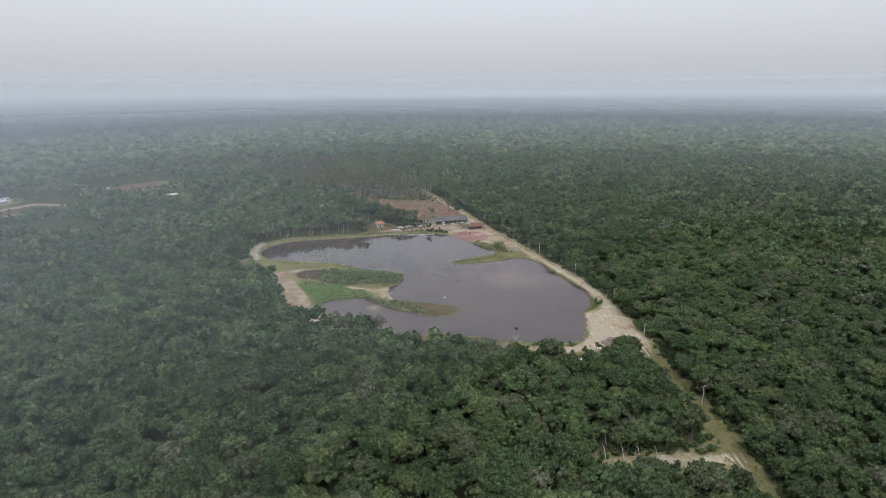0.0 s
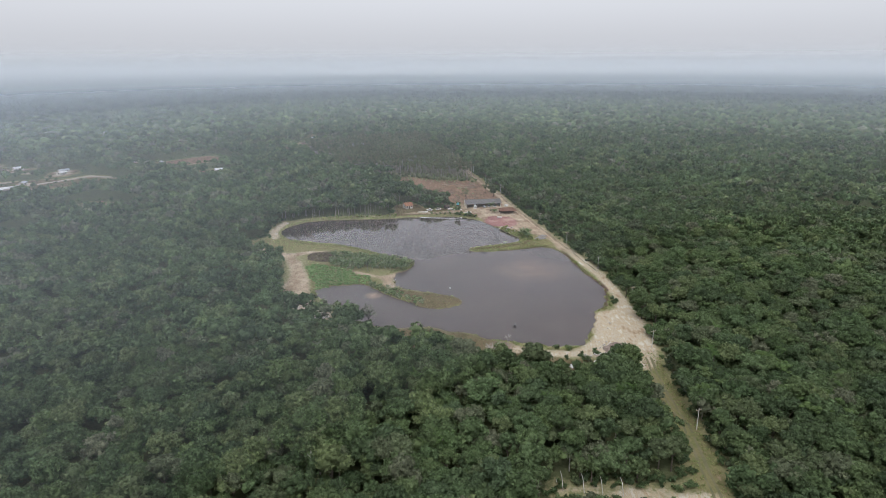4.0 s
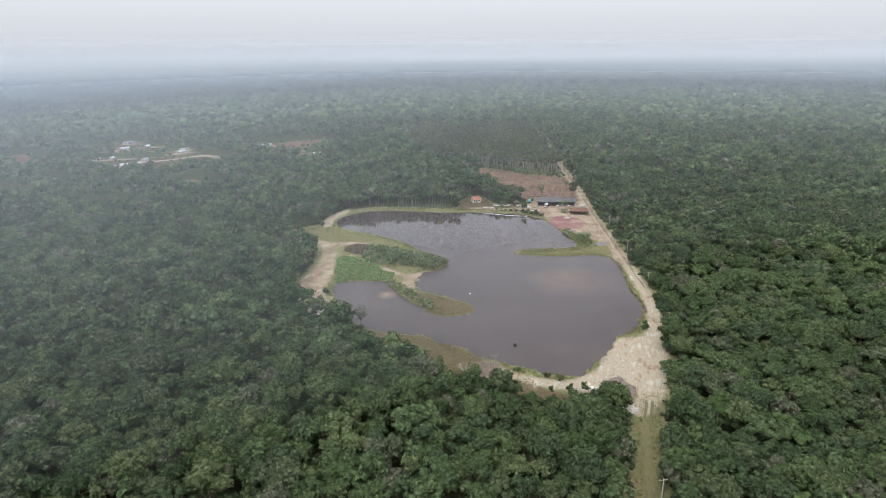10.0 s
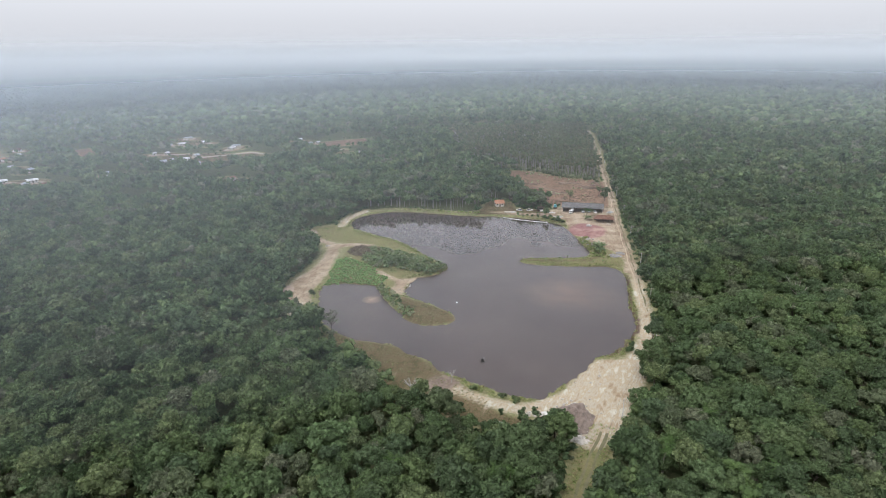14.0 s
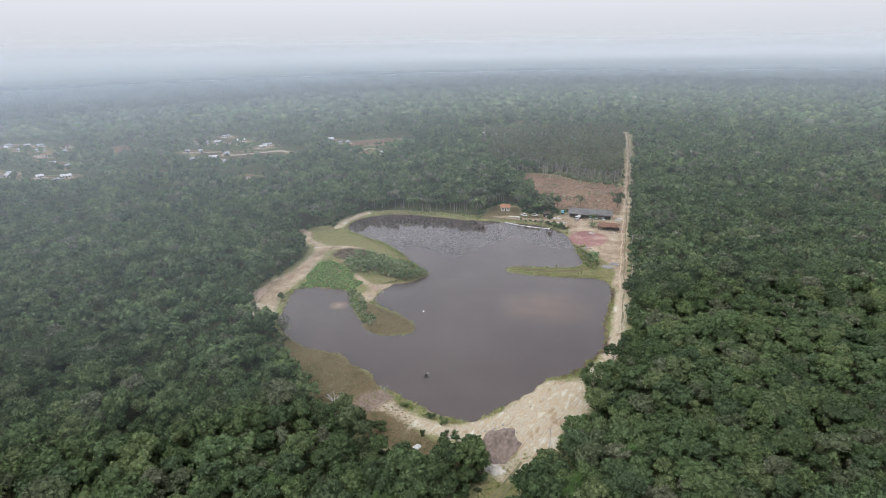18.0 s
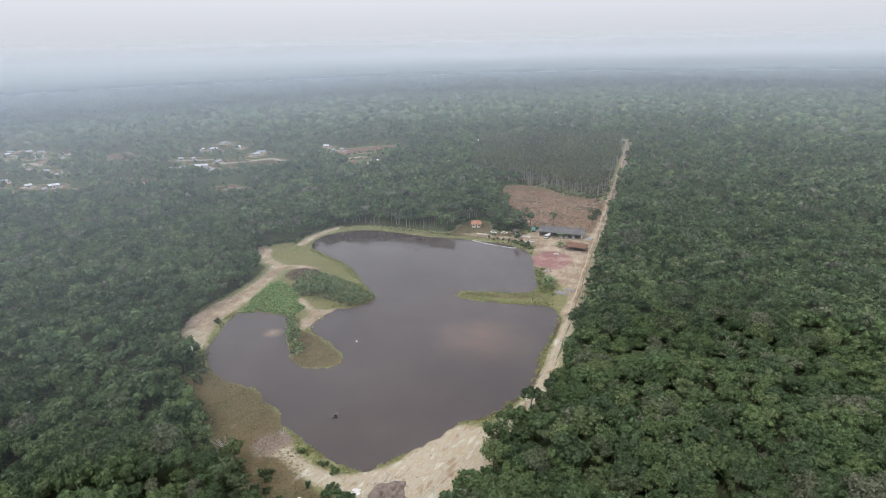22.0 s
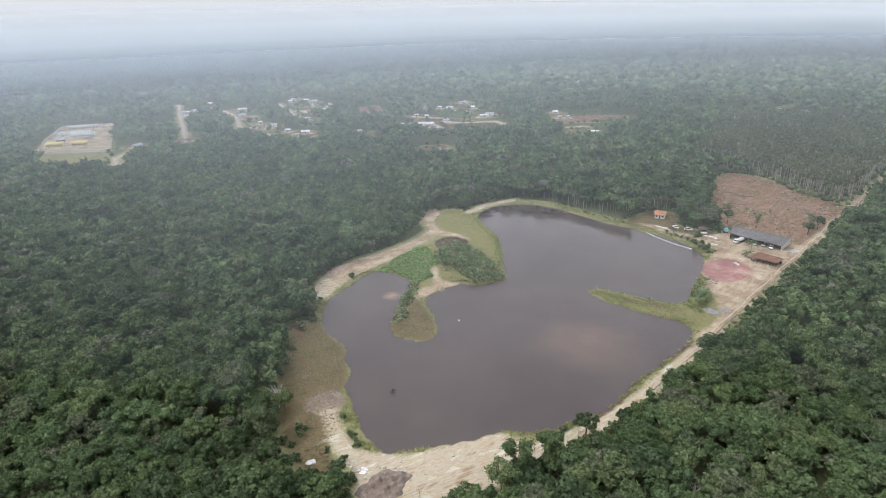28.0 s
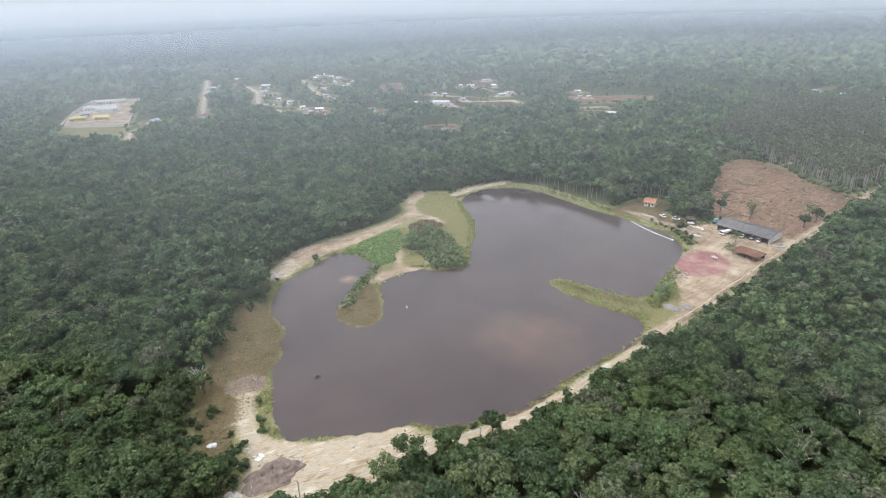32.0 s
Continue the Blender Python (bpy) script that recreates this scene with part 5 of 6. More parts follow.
def boat(place, turn, length, label, mat, cabin=True):
    t = empty("boat", (*place, level(*place) + 0.02), turn)
    tagged(t, label, "boat", "boats on land")
    L, v, n = length / 2, [], 9
    for i in range(n):
        u = i / (n - 1)
        w = 0.95 * math.sqrt(max(0.0, 1 - max(0, (u - 0.45) / 0.56) ** 2)) * (0.82 + 0.18 * min(1, u / 0.3))
        v += [(-L + u * 2 * L, -w, 0.75 + 0.25 * u * u), (-L + u * 2 * L, -w * 0.55, 0.1 + 0.35 * u ** 3), (-L + u * 2 * L, w * 0.55, 0.1 + 0.35 * u ** 3), (-L + u * 2 * L, w, 0.75 + 0.25 * u * u)]
    f = [(0, 1, 2, 3)]
    for i in range(n - 1):
        f += [(4 * i + k, 4 * i + k + 1, 4 * i + k + 5, 4 * i + k + 4) for k in range(3)]
    bm = poly(v, f)
    bmesh.ops.solidify(bm, geom=list(bm.faces), thickness=0.06)
    part("hull", bm, mat, t)
    part("deck", box(-L * 0.9, -0.6, 0.52, L * 0.5, 0.6, 0.58), PLASTER, t)
    for q in (-0.4, 0.15):
        part("thwart", box(L * q - 0.15, -0.85, 0.62, L * q + 0.15, 0.85, 0.68), TIMBER, t)
    if cabin:
        c = part("console", box(-0.5, -0.45, 0.55, 0.5, 0.45, 1.35, 0.08), mat, t)
        part("windshield", box(0.46, -0.42, 1.3, 0.52, 0.42, 1.65, 0.01), DARKGLASS, c)
    return t


boat((132.0, 444.6), 12, 6.0, "white open boat lying on the grassy bank", WHITE)
boat((151.5, 426.5), -25, 3.4, "small white boat on the red earth yard", WHITE)
boat((98.2, 452.2), -10, 4.2, "pale open boat drawn up by the water", CREAM, False)
boat((101.8, 452.8), -6, 3.6, "white open boat drawn up by the water", WHITE, False)
boat((121.5, 458.6), 5, 3.6, "white upturned skiff beside the shack", WHITE, False)

# the floating boom, the raft and the buoy
boom = empty("floating_boom", (96.4, 442.6, 0))
tagged(boom, "line of white floats stretched across the water", "floating boom")
for i in range(34):
    u = i / 33
    a, b = u * 28.6, -u * 7.6 - 1.3 * math.sin(u * math.pi)
    part("float", tube((a - 0.36, b + 0.1, 0.06), (a + 0.36, b - 0.1, 0.06), 0.17, sides=10), FLOATWHITE, boom)
part("end_block", box(28.3, -8.4, -0.1, 29.5, -7.4, 0.4, 0.06), FLOATWHITE, boom)
raft = empty("pump_raft", (109.9, 244.4, 0), 25)
tagged(raft, "small dark pump raft floating on the pond", "raft")
part("deck", box(-0.9, -0.7, 0.12, 0.9, 0.7, 0.24, 0.03), DARKWOOD, raft)
for s in (-0.55, 0.55):
    part("drum", tube((-0.85, s, 0.05), (0.85, s, 0.05), 0.25, sides=12), RUBBER, raft)
part("pump", box(-0.3, -0.3, 0.24, 0.45, 0.3, 0.95, 0.08), RUBBER, raft)
part("pipe", tube((0.3, 0.1, 0.6), (0.9, 0.5, 1.25), 0.07), STEEL, raft)
buoy = empty("marker_buoy", (91.3, 295.8, 0))
tagged(buoy, "small white marker buoy on the pond", "buoy")
bm = bmesh.new()
bmesh.ops.create_uvsphere(bm, u_segments=14, v_segments=9, radius=0.32)
part("float", bm, FLOATWHITE, buoy)
part("stem", tube((0, 0, 0.2), (0, 0, 0.75), 0.05), FLOATWHITE, buoy)


# ---- utility poles along the track ----
def utility_pole(place, turn, h=7.4):
    t = empty("utility_pole", (*place, level(*place)), turn)
    tagged(t, "pale concrete utility pole with a wooden crossarm", "utility pole", "poles along the track")
    part("shaft", tube((0, 0, -0.5), (0, 0, h), 0.17, 0.11, 10), CONCRETE, t)
    arm = part("crossarm", box(-1.1, -0.07, h - 0.55, 1.1, 0.07, h - 0.4, 0.01), TIMBER, t)
    for q in (-1.0, 0.0, 1.0):
        part("insulator", tube((q, 0, h - 0.4), (q, 0, h - 0.15), 0.06, 0.04), FLOATWHITE, arm)
    return t


POLES = [(142.4, 158.7), (156.6, 213.5), (171.5, 261), (174.8, 307.6), (175.6, 357), (174.6, 406), (174.2, 455), (172.6, 504), (172.0, 553), (171.4, 602), (170.8, 651), (169, 702)]
first = None
for i, p in enumerate(POLES):
    turn = 15 if i < 2 else 0
    first = utility_pole(p, turn) if first is None else copy_thing(first, pose(*p, level(*p), 0, 0, turn)) and first
WIRE = surface("cable", (0.05, 0.05, 0.05), (0.10, 0.10, 0.10), 1.0, 0.6, relief=0)
for off in (-1.0, 0.0, 1.0):
    bm = bmesh.new()
    for (ax, ay), (bx, by) in zip(POLES, POLES[1:]):
        za, zb = level(ax, ay) + 7.25, level(bx, by) + 7.25
        last = None
        for k in range(9):
            u = k / 8
            p = (ax + (bx - ax) * u + off, ay + (by - ay) * u, za + (zb - za) * u - 2.4 * u * (1 - u))
            if last:
                tube(last, p, 0.018, sides=4, bm=bm)
            last = p
    me = bpy.data.meshes.new("power_line")
    bm.to_mesh(me)
    bm.free()
    me.materials.append(WIRE)
    tagged(new("power_line", me), "thin dark cable strung along the poles", "cable", "power lines")


# ---- heaps ----
def heap(name, place, w, d, h, mat, label, category, seed, lumpy=0.3, turn=0):
    """An uneven mound with its foot in the ground."""
    n, m = 64, 18
    u, a = np.meshgrid(np.linspace(0, 1, m), np.arange(n) / n * 6.2832, indexing="ij")
    rr = u * (1 + 0.14 * np.sin(2 * a + seed) + 0.09 * np.sin(5 * a + 2 * seed) + 0.05 * np.sin(11 * a + seed))
    px, py = w * rr * np.cos(a), d * rr * np.sin(a)
    rough = lumps(px, py, 3.0, seed) + 0.7 * lumps(px, py, 1.3, seed + 1) + 0.4 * lumps(px, py, 0.7, seed + 2)
    pz = h * (1 - u ** 2.4) * (0.75 + lumpy * 0.75 * rough) - 0.35 * (u > 0.95)
    v = np.stack([px, py, pz], 2).reshape(-1, 3)
    i, k = np.meshgrid(np.arange(m - 1), np.arange(n), indexing="ij")
    i, k = i.ravel(), k.ravel()
    f = np.stack([i * n + k, (i + 1) * n + k, (i + 1) * n + (k + 1) % n, i * n + (k + 1) % n], 1)
    me = mesh_of(name, v, f, mat)
    ob = new(name, me)
    ob.matrix_basis = pose(*place, level(*place), 0, 0, turn)
    return tagged(ob, label, category)


heap("earth_mound", (143, 212.3), 5.6, 8.4, 1.9, EARTH, "dumped brown earth mound on the sandy shore", "earth mound", 3, 0.45, -15)
heap("rubble_mound", (143.6, 201.3), 3.6, 2.0, 1.0, RUBBLE, "low heap of pale rubble beside the path", "rubble heap", 4, 0.45)
heap("ash_mound", (131.3, 205.5), 2.6, 1.7, 1.0, ASH, "pale grey ash heap in the bushes", "ash heap", 5)
heap("ash_mound", (120.6, 204.8), 1.2, 1.4, 0.8, ASH, "small pale ash heap at the forest edge", "ash heap", 6)
heap("rubble_mound", (28.4, 268.2), 3.0, 2.2, 1.1, RUBBLE, "heap of pale rubble at the bay shore", "rubble heap", 7, 0.5)
GRAVEL = surface("grey_gravel", (0.17, 0.165, 0.16), (0.30, 0.29, 0.28), 0.6, 0.95)
heap("gravel_mound", (163.5, 371), 3.4, 2.6, 1.2, GRAVEL, "grey gravel heap beside the track", "gravel heap", 8)
heap("gravel_mound", (167.0, 376), 2.4, 2.0, 0.9, GRAVEL, "small grey gravel heap beside the track", "gravel heap", 9)
heap("rubble_mound", (4.6, 361.4), 1.6, 1.0, 0.7, RUBBLE, "small pale rubble heap beside the fork", "rubble heap", 11, 0.5)
heap("earth_mound", (12, 291), 3.4, 9.0, 0.6, surface("brown_spoil", (0.28, 0.21, 0.16), (0.42, 0.33, 0.26), 3.0, 0.95), "low brown spoil mound on the bay shore", "earth mound", 12, 0.5, 20)


def stone_mesh(seed, name):
    q = np.random.RandomState(seed)
    v, f = ICO2
    me = mesh_of(name, v * q.uniform(0.6, 1.15, (len(v), 1)) * [1, 0.8, 0.6], f, RUBBLE)
    return me


STONES = [stone_mesh(s, "stone") for s in range(4)]
q = random.Random(5)


def stones(places, n, spread, size, label, group):
    for i in range(n):
        cx, cy = q.choice(places)
        p = (cx + q.gauss(0, spread), cy + q.gauss(0, spread))
        o = new("stone", STONES[i % 4])
        s = q.uniform(*size)
        o.matrix_basis = pose(*p, level(*p) + 0.2 * s, q.uniform(0, 40), 0, q.uniform(0, 360)) @ Matrix.Scale(s, 4)
        tagged(o, label, "stone", group)


stones([(28, 268), (30, 271), (27, 265)], 26, 1.3, (0.25, 0.6), "pale broken stone on the bay shore", "stones on the bay shore")
stones([(150, 396), (149, 401), (152, 392)], 46, 2.2, (0.35, 0.9), "pale broken stone at the yard edge", "stones at the yard edge")
stones([(133.5, 212.5), (129.5, 211.5)], 12, 1.0, (0.25, 0.7), "white stone in the rubbish on the shore", "stones on the sandy shore")
stones([(143, 222), (139, 224), (150, 240), (147, 232), (153, 215)], 26, 2.8, (0.2, 0.5), "pale stone on the sandy shore", "stones on the sandy shore")
stones([(160, 433.6), (163.5, 433.4), (157.5, 434)], 22, 0.9, (0.2, 0.5), "white stone in front of the pavilion", "stones at the pavilion")
stones([(139, 214), (144, 205), (147, 212), (141, 219)], 34, 2.2, (0.3, 0.75), "grey-brown clod on the earth mound", "clods on the mound")
stones([(66, 312), (69, 320), (63, 304)], 14, 1.4, (0.2, 0.45), "pale stone on the headland", "stones on the headland")


# ---- boards, slabs, logs ----
def pile(name, place, turn, n, size, mat, label, category, seed, piece, spread=0.5):
    t = empty(name, (*place, level(*place)), turn)
    tagged(t, label, category)
    g = random.Random(seed)
    for i in range(n):
        l, w, h = size[0] * g.uniform(0.75, 1.1), size[1], size[2]
        o = part(piece, box(-l / 2, -w / 2, 0, l / 2, w / 2, h, 0.01), mat, t)
        o.matrix_basis = pose(g.gauss(0, spread), g.gauss(0, spread), 0.02 + h * (i // 3) * 1.02, 0, 0, g.gauss(0, 12))
    return t


pile("slab_stack", (165.4, 460.5), 70, 9, (6.0, 0.9, 0.22), CONCRETE, "pale concrete slabs stacked beside the shed", "slab stack", 1, "slab", 0.8)
pile("plank_stack", (131.4, 457.6), 10, 12, (4.0, 0.35, 0.08), TIMBER, "sawn planks stacked at the shed end", "plank stack", 2, "plank", 0.6)
pile("plank_stack", (127.5, 456.6), -8, 10, (5.0, 0.3, 0.08), WHITE, "white boards stacked on the yard", "board stack", 3, "plank", 0.5)
pile("rubbish_pile", (133.6, 212.8), 30, 9, (1.6, 0.6, 0.08), WHITE, "white boards thrown on the sandy shore", "rubbish pile", 4, "board", 0.7)
pile("jetty", (125.6, 456.0), -18, 1, (7.0, 1.1, 0.35), CONCRETE, "low concrete ramp beside the yard", "ramp", 5, "slab", 0.0)
tank = empty("water_tank", (129.4, 469.0, level(129, 469)), 10)
tagged(tank, "turquoise water tank on a timber stand", "water tank")
part("stand", box(-1.2, -1.0, 0, 1.2, 1.0, 1.0), DARKWOOD, tank)
part("tank", tube((0, 0, 1.0), (0, 0, 2.6), 1.05, 0.95, 18), TEAL, tank)
part("lid", tube((0, 0, 2.6), (0, 0, 2.75), 0.6, 0.5, 14), TEAL, tank)
LOG = surface("felled_logs", (0.12, 0.09, 0.07), (0.30, 0.235, 0.18), 0.7, 0.95, vary=0.2)
logs_me = []
for s in range(3):
    bm = tube((-3.4, 0, 0), (3.4, 0.1 * s, 0), 0.28, 0.2, 9)
    me = bpy.data.meshes.new("log")
    bm.to_mesh(me)
    bm.free()
    me.materials.append(LOG)
    logs_me.append(me)


def logs(line, n, spread, seed, label, group):
    g = random.Random(seed)
    for i in range(n):
        u = g.random()
        (ax, ay), (bx, by) = line
        p = (ax + (bx - ax) * u + g.gauss(0, spread), ay + (by - ay) * u + g.gauss(0, spread))
        o = new("log", logs_me[i % 3])
        o.matrix_basis = pose(*p, level(*p) + 0.16, g.uniform(-3, 3), 0, math.degrees(math.atan2(by - ay, bx - ax)) + g.gauss(0, 22)) @ Matrix.Scale(g.uniform(0.6, 1.2), 4)
        tagged(o, label, "log", group)


logs([(80, 548), (118, 543)], 26, 2.2, 1, "felled log lying in the cleared ground", "logs in a windrow")
logs([(130, 550), (145, 548)], 14, 1.8, 2, "felled log lying in the cleared ground", "logs in the clearing")
logs([(145, 536), (158, 531)], 16, 2.0, 3, "felled log lying in the cleared ground", "logs in the clearing")
logs([(156, 542), (160, 556)], 16, 1.6, 4, "pale felled log stacked near the track", "logs near the track")
logs([(100, 520), (150, 505)], 44, 11.0, 5, "felled log lying in the cleared ground", "logs in the clearing")
STUMP = tube((0, 0, -0.2), (0, 0, 0.55), 0.42, 0.3, 10)
stump_me = bpy.data.meshes.new("tree_stump")
STUMP.to_mesh(stump_me)
STUMP.free()
stump_me.materials.append(LOG)
g = random.Random(9)
for i in range(36):
    p = (g.uniform(96, 163), g.uniform(486, 560))
    o = new("tree_stump", stump_me)
    o.matrix_basis = pose(*p, level(*p), 0, 0, g.uniform(0, 360)) @ Matrix.Scale(g.uniform(0.7, 1.5), 4)
    tagged(o, "cut tree stump in the cleared ground", "stump", "stumps in the clearing")


# ---- single trees: palms, bananas, dead trees ----
def frond_bm(length, droop, width):
    """A drooping feathered leaf along x: a rib with leaflets to both sides."""
    bm = bmesh.new()
    n = 11
    for i in range(n):
        u = (i + 0.6) / n
        p = Vector((length * u, 0, length * (0.35 * u - droop * u * u)))
        w = width * math.sin(math.pi * min(1, u * 0.9 + 0.12)) + 0.1
        for s in (-1, 1):
            vs = [bm.verts.new(p + Vector(d)) for d in ((-0.06, 0, 0), (0.12, 0, 0), (0.3 * w + 0.1, s * w, -0.35 * w))]
            bm.faces.new(vs)
    for i in range(5):
        a, b = i / 5, (i + 1) / 5
        tube((length * a, 0, length * (0.35 * a - droop * a * a)), (length * b, 0, length * (0.35 * b - droop * b * b)), 0.05, sides=4, bm=bm)
    return bm


FRONDS = []
for s in range(3):
    bm = frond_bm(3.2, 0.55 + 0.2 * s, 0.75)
    me = bpy.data.meshes.new("frond")
    bm.to_mesh(me)
    bm.free()
    me.materials.append(FROND)
    FRONDS.append(me)


def palm(place, h, size, label, n=13):
    t = empty("palm_tree", (*place, level(*place)))
    tagged(t, label, "palm tree", "palms")
    bm = bmesh.new()
    for i in range(6):
        a, b = i / 6, (i + 1) / 6
        tube((0.3 * a * a, 0, h * a - 0.2 * (i == 0)), (0.3 * b * b, 0, h * b), 0.2 - 0.06 * a, 0.2 - 0.06 * b, 8, bm)
    part("trunk", bm, PALEBARK, t)
    g = random.Random(int(place[0] * 7 + place[1]))
    for i in range(n):
        o = new("frond", FRONDS[i % 3])
        o.parent = t
        o.matrix_basis = pose(0.3, 0, h, 0, -g.uniform(-15, 40), i * 360 / n + g.uniform(-10, 10)) @ Matrix.Scale(size * g.uniform(0.8, 1.1), 4)


palm((150.3, 447.7), 5.2, 1.3, "palm tree between the shed and the pavilion")
palm((151.2, 441.0), 2.0, 1.15, "low bushy palm beside the tiled pavilion", 16)
palm((122.4, 451.5), 1.6, 0.7, "young palm on the grassy pond bank")
palm((118.4, 450.0), 1.4, 0.6, "young palm on the grassy pond bank")
palm((108.0, 450.5), 1.2, 0.5, "young palm on the grassy pond bank")
for p in ((126.7, 171.9), (146.9, 163.2), (165.4, 190.5), (111.7, 150.5), (62.8, 153.6), (177, 205), (190, 262), (60, 190), (189.7, 183.3), (164, 185.6), (78.7, 173.8), (228, 225), (97.7, 168.9), (122.4, 170.8)):
    palm(p, 9.6, 1.15, "tall forest palm standing above the canopy")


def blade_bm():
    """A long banana leaf along x, arched and folded along its rib."""
    bm = bmesh.new()
    rows = []
    for i in range(8):
        u = i / 7
        w = 0.34 * math.sin(math.pi * (0.1 + 0.86 * u))
        z = 1.5 * u - 1.15 * u * u
        rows.append([bm.verts.new((2.1 * u, -w, z + 0.12)), bm.verts.new((2.1 * u, 0, z)), bm.verts.new((2.1 * u, w, z + 0.12))])
    for a, b in zip(rows, rows[1:]):
        bm.faces.new((a[0], a[1], b[1], b[0]))
        bm.faces.new((a[1], a[2], b[2], b[1]))
    return bm


bm = blade_bm()
BLADE = bpy.data.meshes.new("leaf")
bm.to_mesh(BLADE)
bm.free()
BLADE.materials.append(foliage("banana_leaves", [(0.0, (0.15, 0.23, 0.085)), (0.5, (0.21, 0.28, 0.13)), (1.0, (0.27, 0.31, 0.18))], 0.45, 3.0))


def banana(place, size, label, group, n=8):
    t = empty("banana_plant", (*place, level(*place)), 0, size)
    tagged(t, label, "banana plant", group)
    part("stem", tube((0, 0, -0.2), (0, 0, 1.5), 0.16, 0.1), SHRUB, t)
    g = random.Random(int(place[0] * 31 + place[1] * 17))
    for i in range(n):
        o = new("leaf", BLADE)
        o.parent = t
        o.matrix_basis = pose(0, 0, 1.4, 0, g.uniform(-35, 20), i * 360 / n + g.uniform(-15, 15)) @ Matrix.Scale(g.uniform(0.8, 1.15), 4)


g = random.Random(21)
for p in ((155.9, 376.2), (154.8, 378.0), (157.2, 377.4), (156.2, 374.4), (153.8, 381.0), (155.6, 380.2)):
    banana(p, g.uniform(1.4, 1.9), "green banana plant on the pond bank", "bananas on the spit")
k = 0
while k < 84:
    p = (g.uniform(32, 79), g.uniform(323, 360))
    if float(inside_distance(np.array([p[0]]), np.array([p[1]]), ISLAND)[0]) < -2.5:
        banana(p, g.uniform(0.8, 1.4), "grey-green banana plant on the headland", "bananas on the headland", 9)
        k += 1
for p in ((139, 365), (147, 361), (135, 359), (128, 358), (152, 358), (157, 360)):
    banana(p, g.uniform(0.5, 0.8), "small banana plant on the grassy spit", "bananas on the spit", 6)


def dead_tree(place, h, label, mat=None, leafy=0, spread=0.34, z0=0.0, name="dead_tree"):
    t = empty(name, (*place, level(*place) + z0))
    tagged(t, label, "tree", "lone trees")
    g = random.Random(int(place[0] * 13 + place[1] * 5))
    part("trunk", tube((0, 0, -0.4), (0.2, 0.1, h * 0.55), h * 0.022, h * 0.014), mat or DEADWOOD, t)
    tips = []
    for i in range(7):
        a = i * 0.9 + g.uniform(-0.3, 0.3)
        s, e = g.uniform(0.4, 0.55), g.uniform(0.7, 1.0)
        b0, b1 = Vector((0.2 * s / 0.55, 0.1 * s / 0.55, h * s)), Vector((math.cos(a) * h * spread * g.uniform(0.6, 1), math.sin(a) * h * spread * g.uniform(0.6, 1), h * e))
        bm = tube(b0, b1, h * 0.010, h * 0.004, 6)
        for j in range(3):
            m = b0.lerp(b1, 0.4 + 0.2 * j)
            d = m + Vector((g.uniform(-1, 1), g.uniform(-1, 1), g.uniform(0.2, 1))) * h * 0.13
            tube(m, d, h * 0.005, h * 0.002, 5, bm)
            tips.append(d)
        tips.append(b1)
        part("limb", bm, mat or DEADWOOD, t)
    if leafy:
        r = np.random.RandomState(int(place[0] + place[1]))
        c = np.repeat(np.array([x[:] for x in tips]), leafy, 0) + r.normal(0, h * 0.05, (len(tips) * leafy, 3))
        v, f = leaf_sprays(r, c, np.tile([0, 0, 1.0], (len(c), 1)), 0.26)
        me = mesh_of("crown", v, f, PALE if leafy < 30 else LEAF)
        attach(me, "tint", np.zeros(len(v)))
        o = new("crown", me)
        o.parent = t


for p, h in (((29.9, 153.4), 10.5), ((239, 338.8), 10), ((231, 320), 10.5), ((225, 330.5), 10), ((91.5, 212.2), 9.5), ((-48.7, 211), 10), ((205, 262), 10), ((262, 372), 10.5), ((20, 205), 10)):
    dead_tree(p, h, "bleached bare tree standing in the canopy")
dead_tree((101.9, 226.5), 5.0, "small bleached bare tree on the shore")
dead_tree((48.3, 254.6), 8.5, "thin-leaved grey tree at the bay shore", BARK, 14, name="thin_tree")
dead_tree((139.1, 486), 9.5, "lone thin tree standing in the clearing", BARK, 20, 0.24, name="thin_tree")
dead_tree((118, 500), 7.0, "lone thin tree standing in the clearing", BARK, 16, 0.24, name="thin_tree")
dead_tree((160, 506), 7.5, "lone thin tree standing in the clearing", BARK, 16, 0.26, name="thin_tree")
dead_tree((165.8, 240.5), 11.0, "open-crowned leafy tree beside the sandy shore", BARK, 90, 0.36, name="thin_tree")
dead_tree((167.5, 232.0), 10.0, "open-crowned leafy tree beside the sandy shore", BARK, 80, 0.36, name="thin_tree")
dead_tree((51.8, 327.4), 5.5, "thin pale tree on the headland", PALEBARK, 6, 0.16, name="thin_tree")
dead_tree((-275, 928), 17, "tall bleached tree far beyond the village")
dead_tree((-264, 238), 12, "bleached bare trees in the forest")

# ---- the fenced patch near the grassy path ----
for i, p in enumerate(((92.4, 138.6), (97.6, 137.0), (102.1, 135.6), (107.1, 134.0))):
    t = empty("fence_post", (*p, level(*p)), -18)
    tagged(t, "leaning pale concrete fence post with bent top", "fence post", "leaning posts")
    part("shaft", tube((0, 0, -0.4), (-0.5, 1.6, 3.4), 0.11, 0.09), CONCRETE, t)
    part("bent_top", tube((-0.5, 1.6, 3.35), (-0.9, 2.6, 4.2), 0.09, 0.06), CONCRETE, t)
sign = empty("notice_board", (91.6, 141.2, level(92, 141)), 20)
tagged(sign, "small white board on a post", "board")
part("post", tube((0, 0, -0.3), (0, 0, 1.6), 0.05), TIMBER, sign)
part("panel", box(-0.35, -0.04, 0.9, 0.35, 0.04, 1.7, 0.01), WHITE, sign)
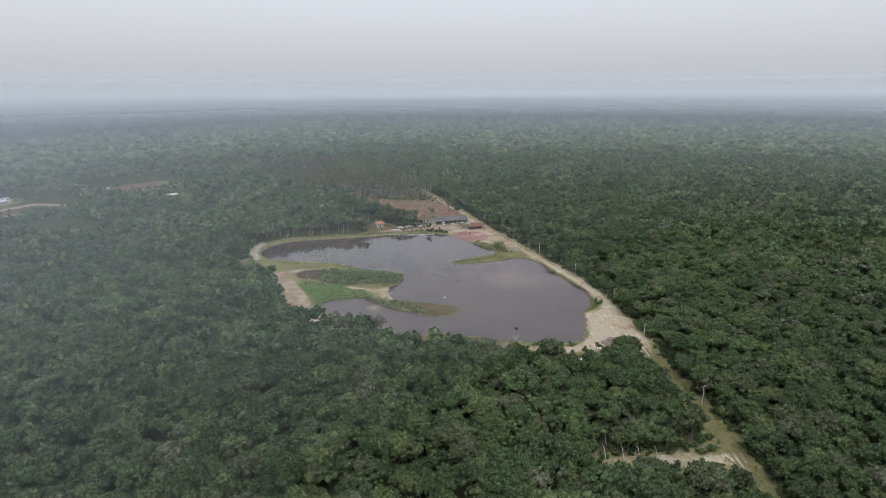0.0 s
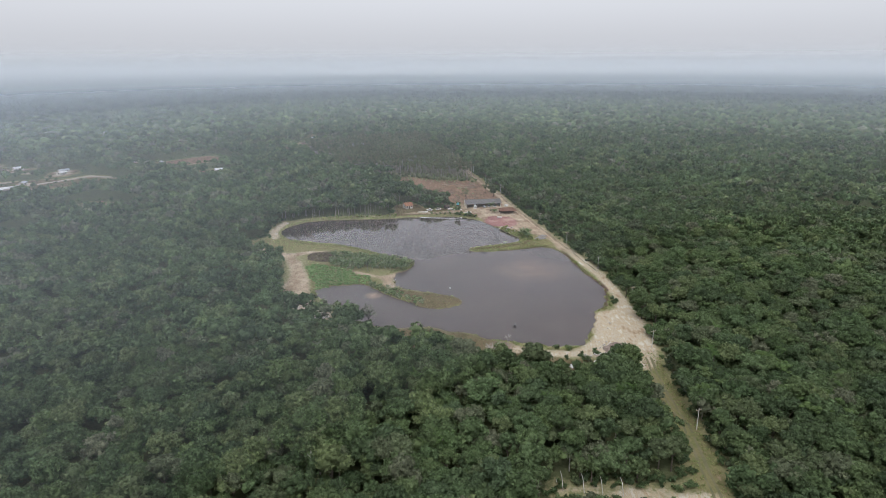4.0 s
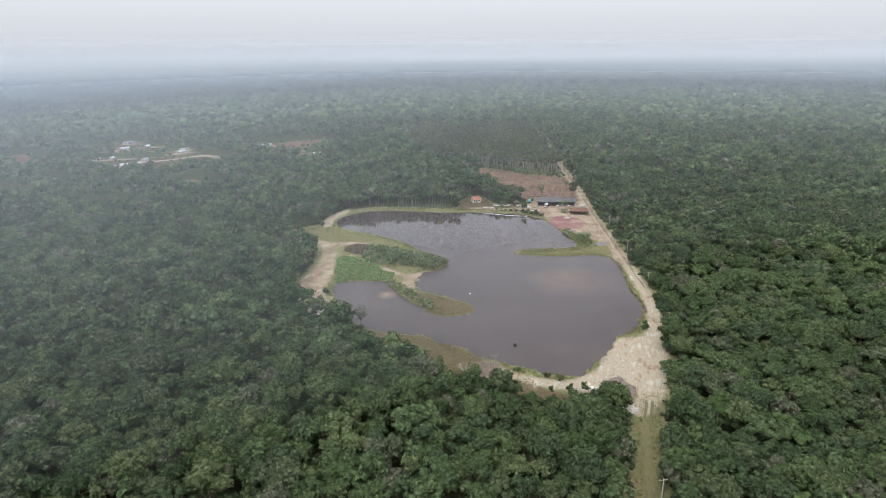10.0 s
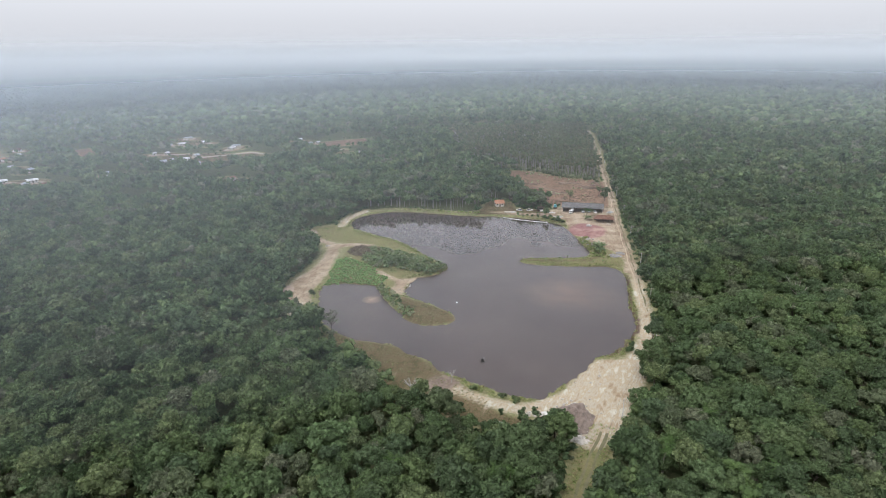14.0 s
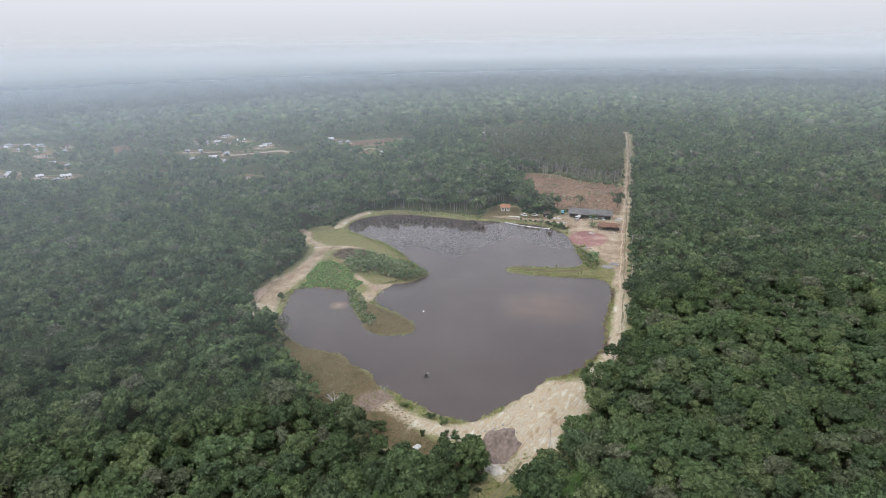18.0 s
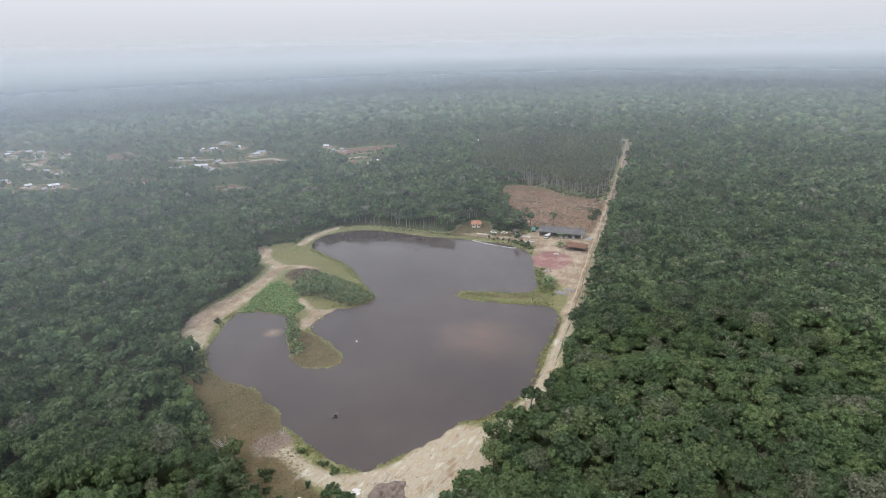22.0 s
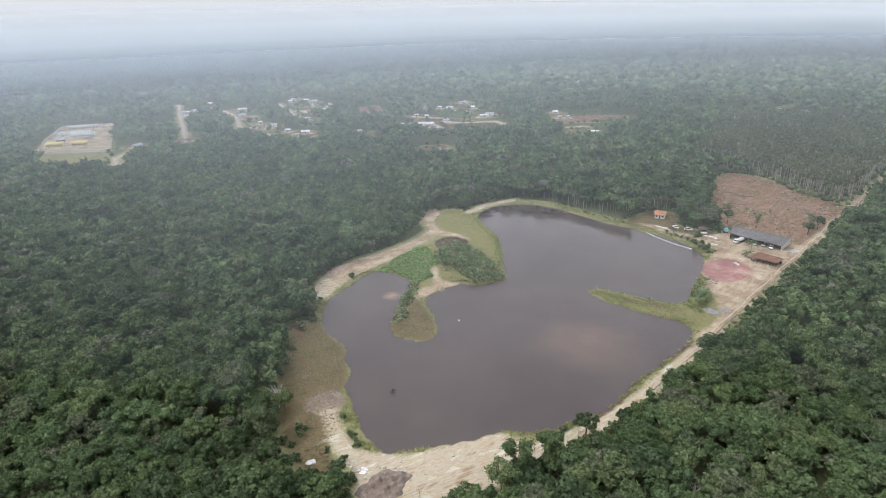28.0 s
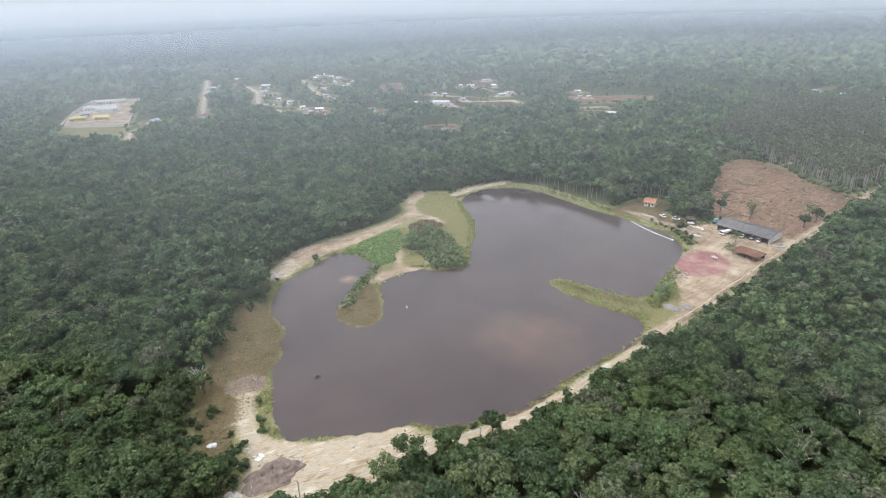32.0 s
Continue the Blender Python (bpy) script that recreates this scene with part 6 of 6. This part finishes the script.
pile("rubbish_pile", (95.2, 133.4), 0, 5, (1.9, 0.7, 0.06), WHITE, "white boards lying in the bushes", "rubbish pile", 8, "board", 0.4)


# ---- fallen branches beside the fenced patch ----
def fallen_branch(place, turn, length):
    t = empty("fallen_branch", (*place, level(*place)), turn)
    tagged(t, "bleached fallen branch beside the fenced patch", "branch", "fallen branches")
    g = random.Random(int(place[0] * 3 + turn))
    part("stem", tube((0, 0, 0.2), (length, 0, 2.6), 0.14, 0.06, 7), DEADWOOD, t)
    for i in range(5):
        u = 0.3 + 0.14 * i
        a = Vector((length * u, 0, 0.2 + 2.4 * u))
        part("twig", tube(a, a + Vector((g.uniform(0.5, 1.6), g.uniform(-1.6, 1.6), g.uniform(0.4, 1.8))), 0.06, 0.02, 5), DEADWOOD, t)


for p, turn, l in (((100.3, 143.7), 40, 6.0), ((106, 144.5), 120, 5.0), ((96.6, 145.5), 70, 5.5), ((103, 146), 160, 4.5)):
    fallen_branch(p, turn, l)

# ---- trees that lean out over the shore, and the village's garden trees ----
def shore_tree(place, h, r, k):
    t = empty("shore_tree", (*place, level(*place)), k * 77)
    tagged(t, "dark green round-crowned tree on the pond shore", "tree", "trees on the shore")
    o = new("trunk", TRUNK_MESHES[k % 3])
    o.parent, o.scale = t, (1, 1, h / 9.0)
    o = new("crown", CROWN_MESHES[k % len(CROWN_MESHES)])
    o.parent, o.location, o.scale = t, (0, 0, h - r * 0.25), (r, r, r)


for k, (p, h, r) in enumerate((((42.9, 250.5), 7.5, 4.2), ((70, 217), 6.5, 3.6), ((94.9, 212.3), 6.0, 3.4), ((140.7, 197.8), 5.5, 3.2), ((169.5, 250.5), 8.5, 4.2), ((171, 266), 7.5, 3.6),
                               ((54, 229), 6.0, 3.0), ((137, 201), 4.5, 2.6))):
    shore_tree(p, h, r, k)

for k, (p, h, r) in enumerate((((99, 478), 7.5, 3.4), ((104.5, 474), 7.0, 3.0), ((109, 480), 8.5, 3.8), ((114, 474.5), 6.5, 2.8), ((119, 480), 8.0, 3.4), ((124, 484), 6.5, 2.8), ((106, 487), 8.0, 3.6),
                               ((96, 486), 8.5, 3.8), ((113, 488), 7.0, 3.2), ((101, 492), 8.5, 3.6), ((163.5, 492), 5.0, 3.0), ((165, 503), 5.5, 3.2))):
    t = empty("yard_tree", (*p, level(*p)), k * 61)
    tagged(t, "dark green leafy tree between the cottage and the shed" if k < 10 else "low leafy tree beside the dirt track", "tree", "trees round the yard")
    o = new("trunk", TRUNK_MESHES[k % 3])
    o.parent, o.scale = t, (1, 1, h / 9.0)
    o = new("crown", CROWN_MESHES[(k * 5) % len(CROWN_MESHES)])
    o.parent, o.location, o.scale = t, (0, 0, h - r * 0.25), (r, r, r * 1.15)

for p, h, r in (((-225, 600), 4, 2.6), ((-300, 655), 5, 3.0), ((-270, 690), 5, 3.2), ((-480, 590), 5, 3.0), ((-525, 610), 5, 3.0), ((-590, 505), 5, 3.0), ((-350, 478), 4, 2.6)):
    t = empty("garden_tree", (*p, level(*p)))
    tagged(t, "round green tree among the village houses", "tree", "village trees")
    o = new("trunk", TRUNK_MESHES[0])
    o.parent, o.scale = t, (1, 1, h / 9.0)
    o = new("crown", CROWN_MESHES[3])
    o.parent, o.location, o.scale = t, (0, 0, h), (r, r, r)


def in_village(x, y):
    return (np.minimum.reduce([inside_distance(x, y, p) for p in VILLAGE[1:]]) < -2) & off_roads(x, y)


def off_roads(x, y):
    return np.minimum.reduce([line_distance(x, y, p) for p in VROADS]) > 5


stuff("village_bushes", BUSHES[:3], 7.5, (-660, -70, 450, 770), in_village, (0.9, 2.0), 0.4, LEAF, "green bushes and young trees between the village houses", "bushes", 101)

# bleached trees over the canopy east of the pond, and bright vines draped on it beside the path
for p, h in (((233, 308.4), 12), ((240.6, 334.5), 12), ((226.1, 348.6), 12)):
    dead_tree(p, h, "bare bleached tree standing among green crowns", PALEBARK, 0, 0.4)
VINE = foliage("vine_leaves", [(0.0, (0.095, 0.155, 0.05)), (0.5, (0.12, 0.175, 0.06)), (1.0, (0.085, 0.14, 0.048))], 0.6, 1.8)
r = np.random.RandomState(211)
spots = np.array([(181, 178), (184, 158), (156, 167), (182, 172), (184, 148), (184, 163), (172, 152), (196, 170)], float)
c = spots[r.randint(0, len(spots), 44)] + r.normal(0, 3.6, (44, 2))
c = c[wooded(c[:, 0], c[:, 1])]
me = planted([crown(q, 5, 2, 26, 0.5) for q in range(110, 114)], c[:, 0], c[:, 1], height(c[:, 0], c[:, 1]) + r.uniform(8.6, 10.6, len(c)), r.uniform(1.4, 2.8, len(c)), r, VINE, "climbing_vines", 0.6, 0.3)
tagged(new("climbing_vines", me), "bright green vines draped over the canopy beside the path", "vines", kind="stuff")
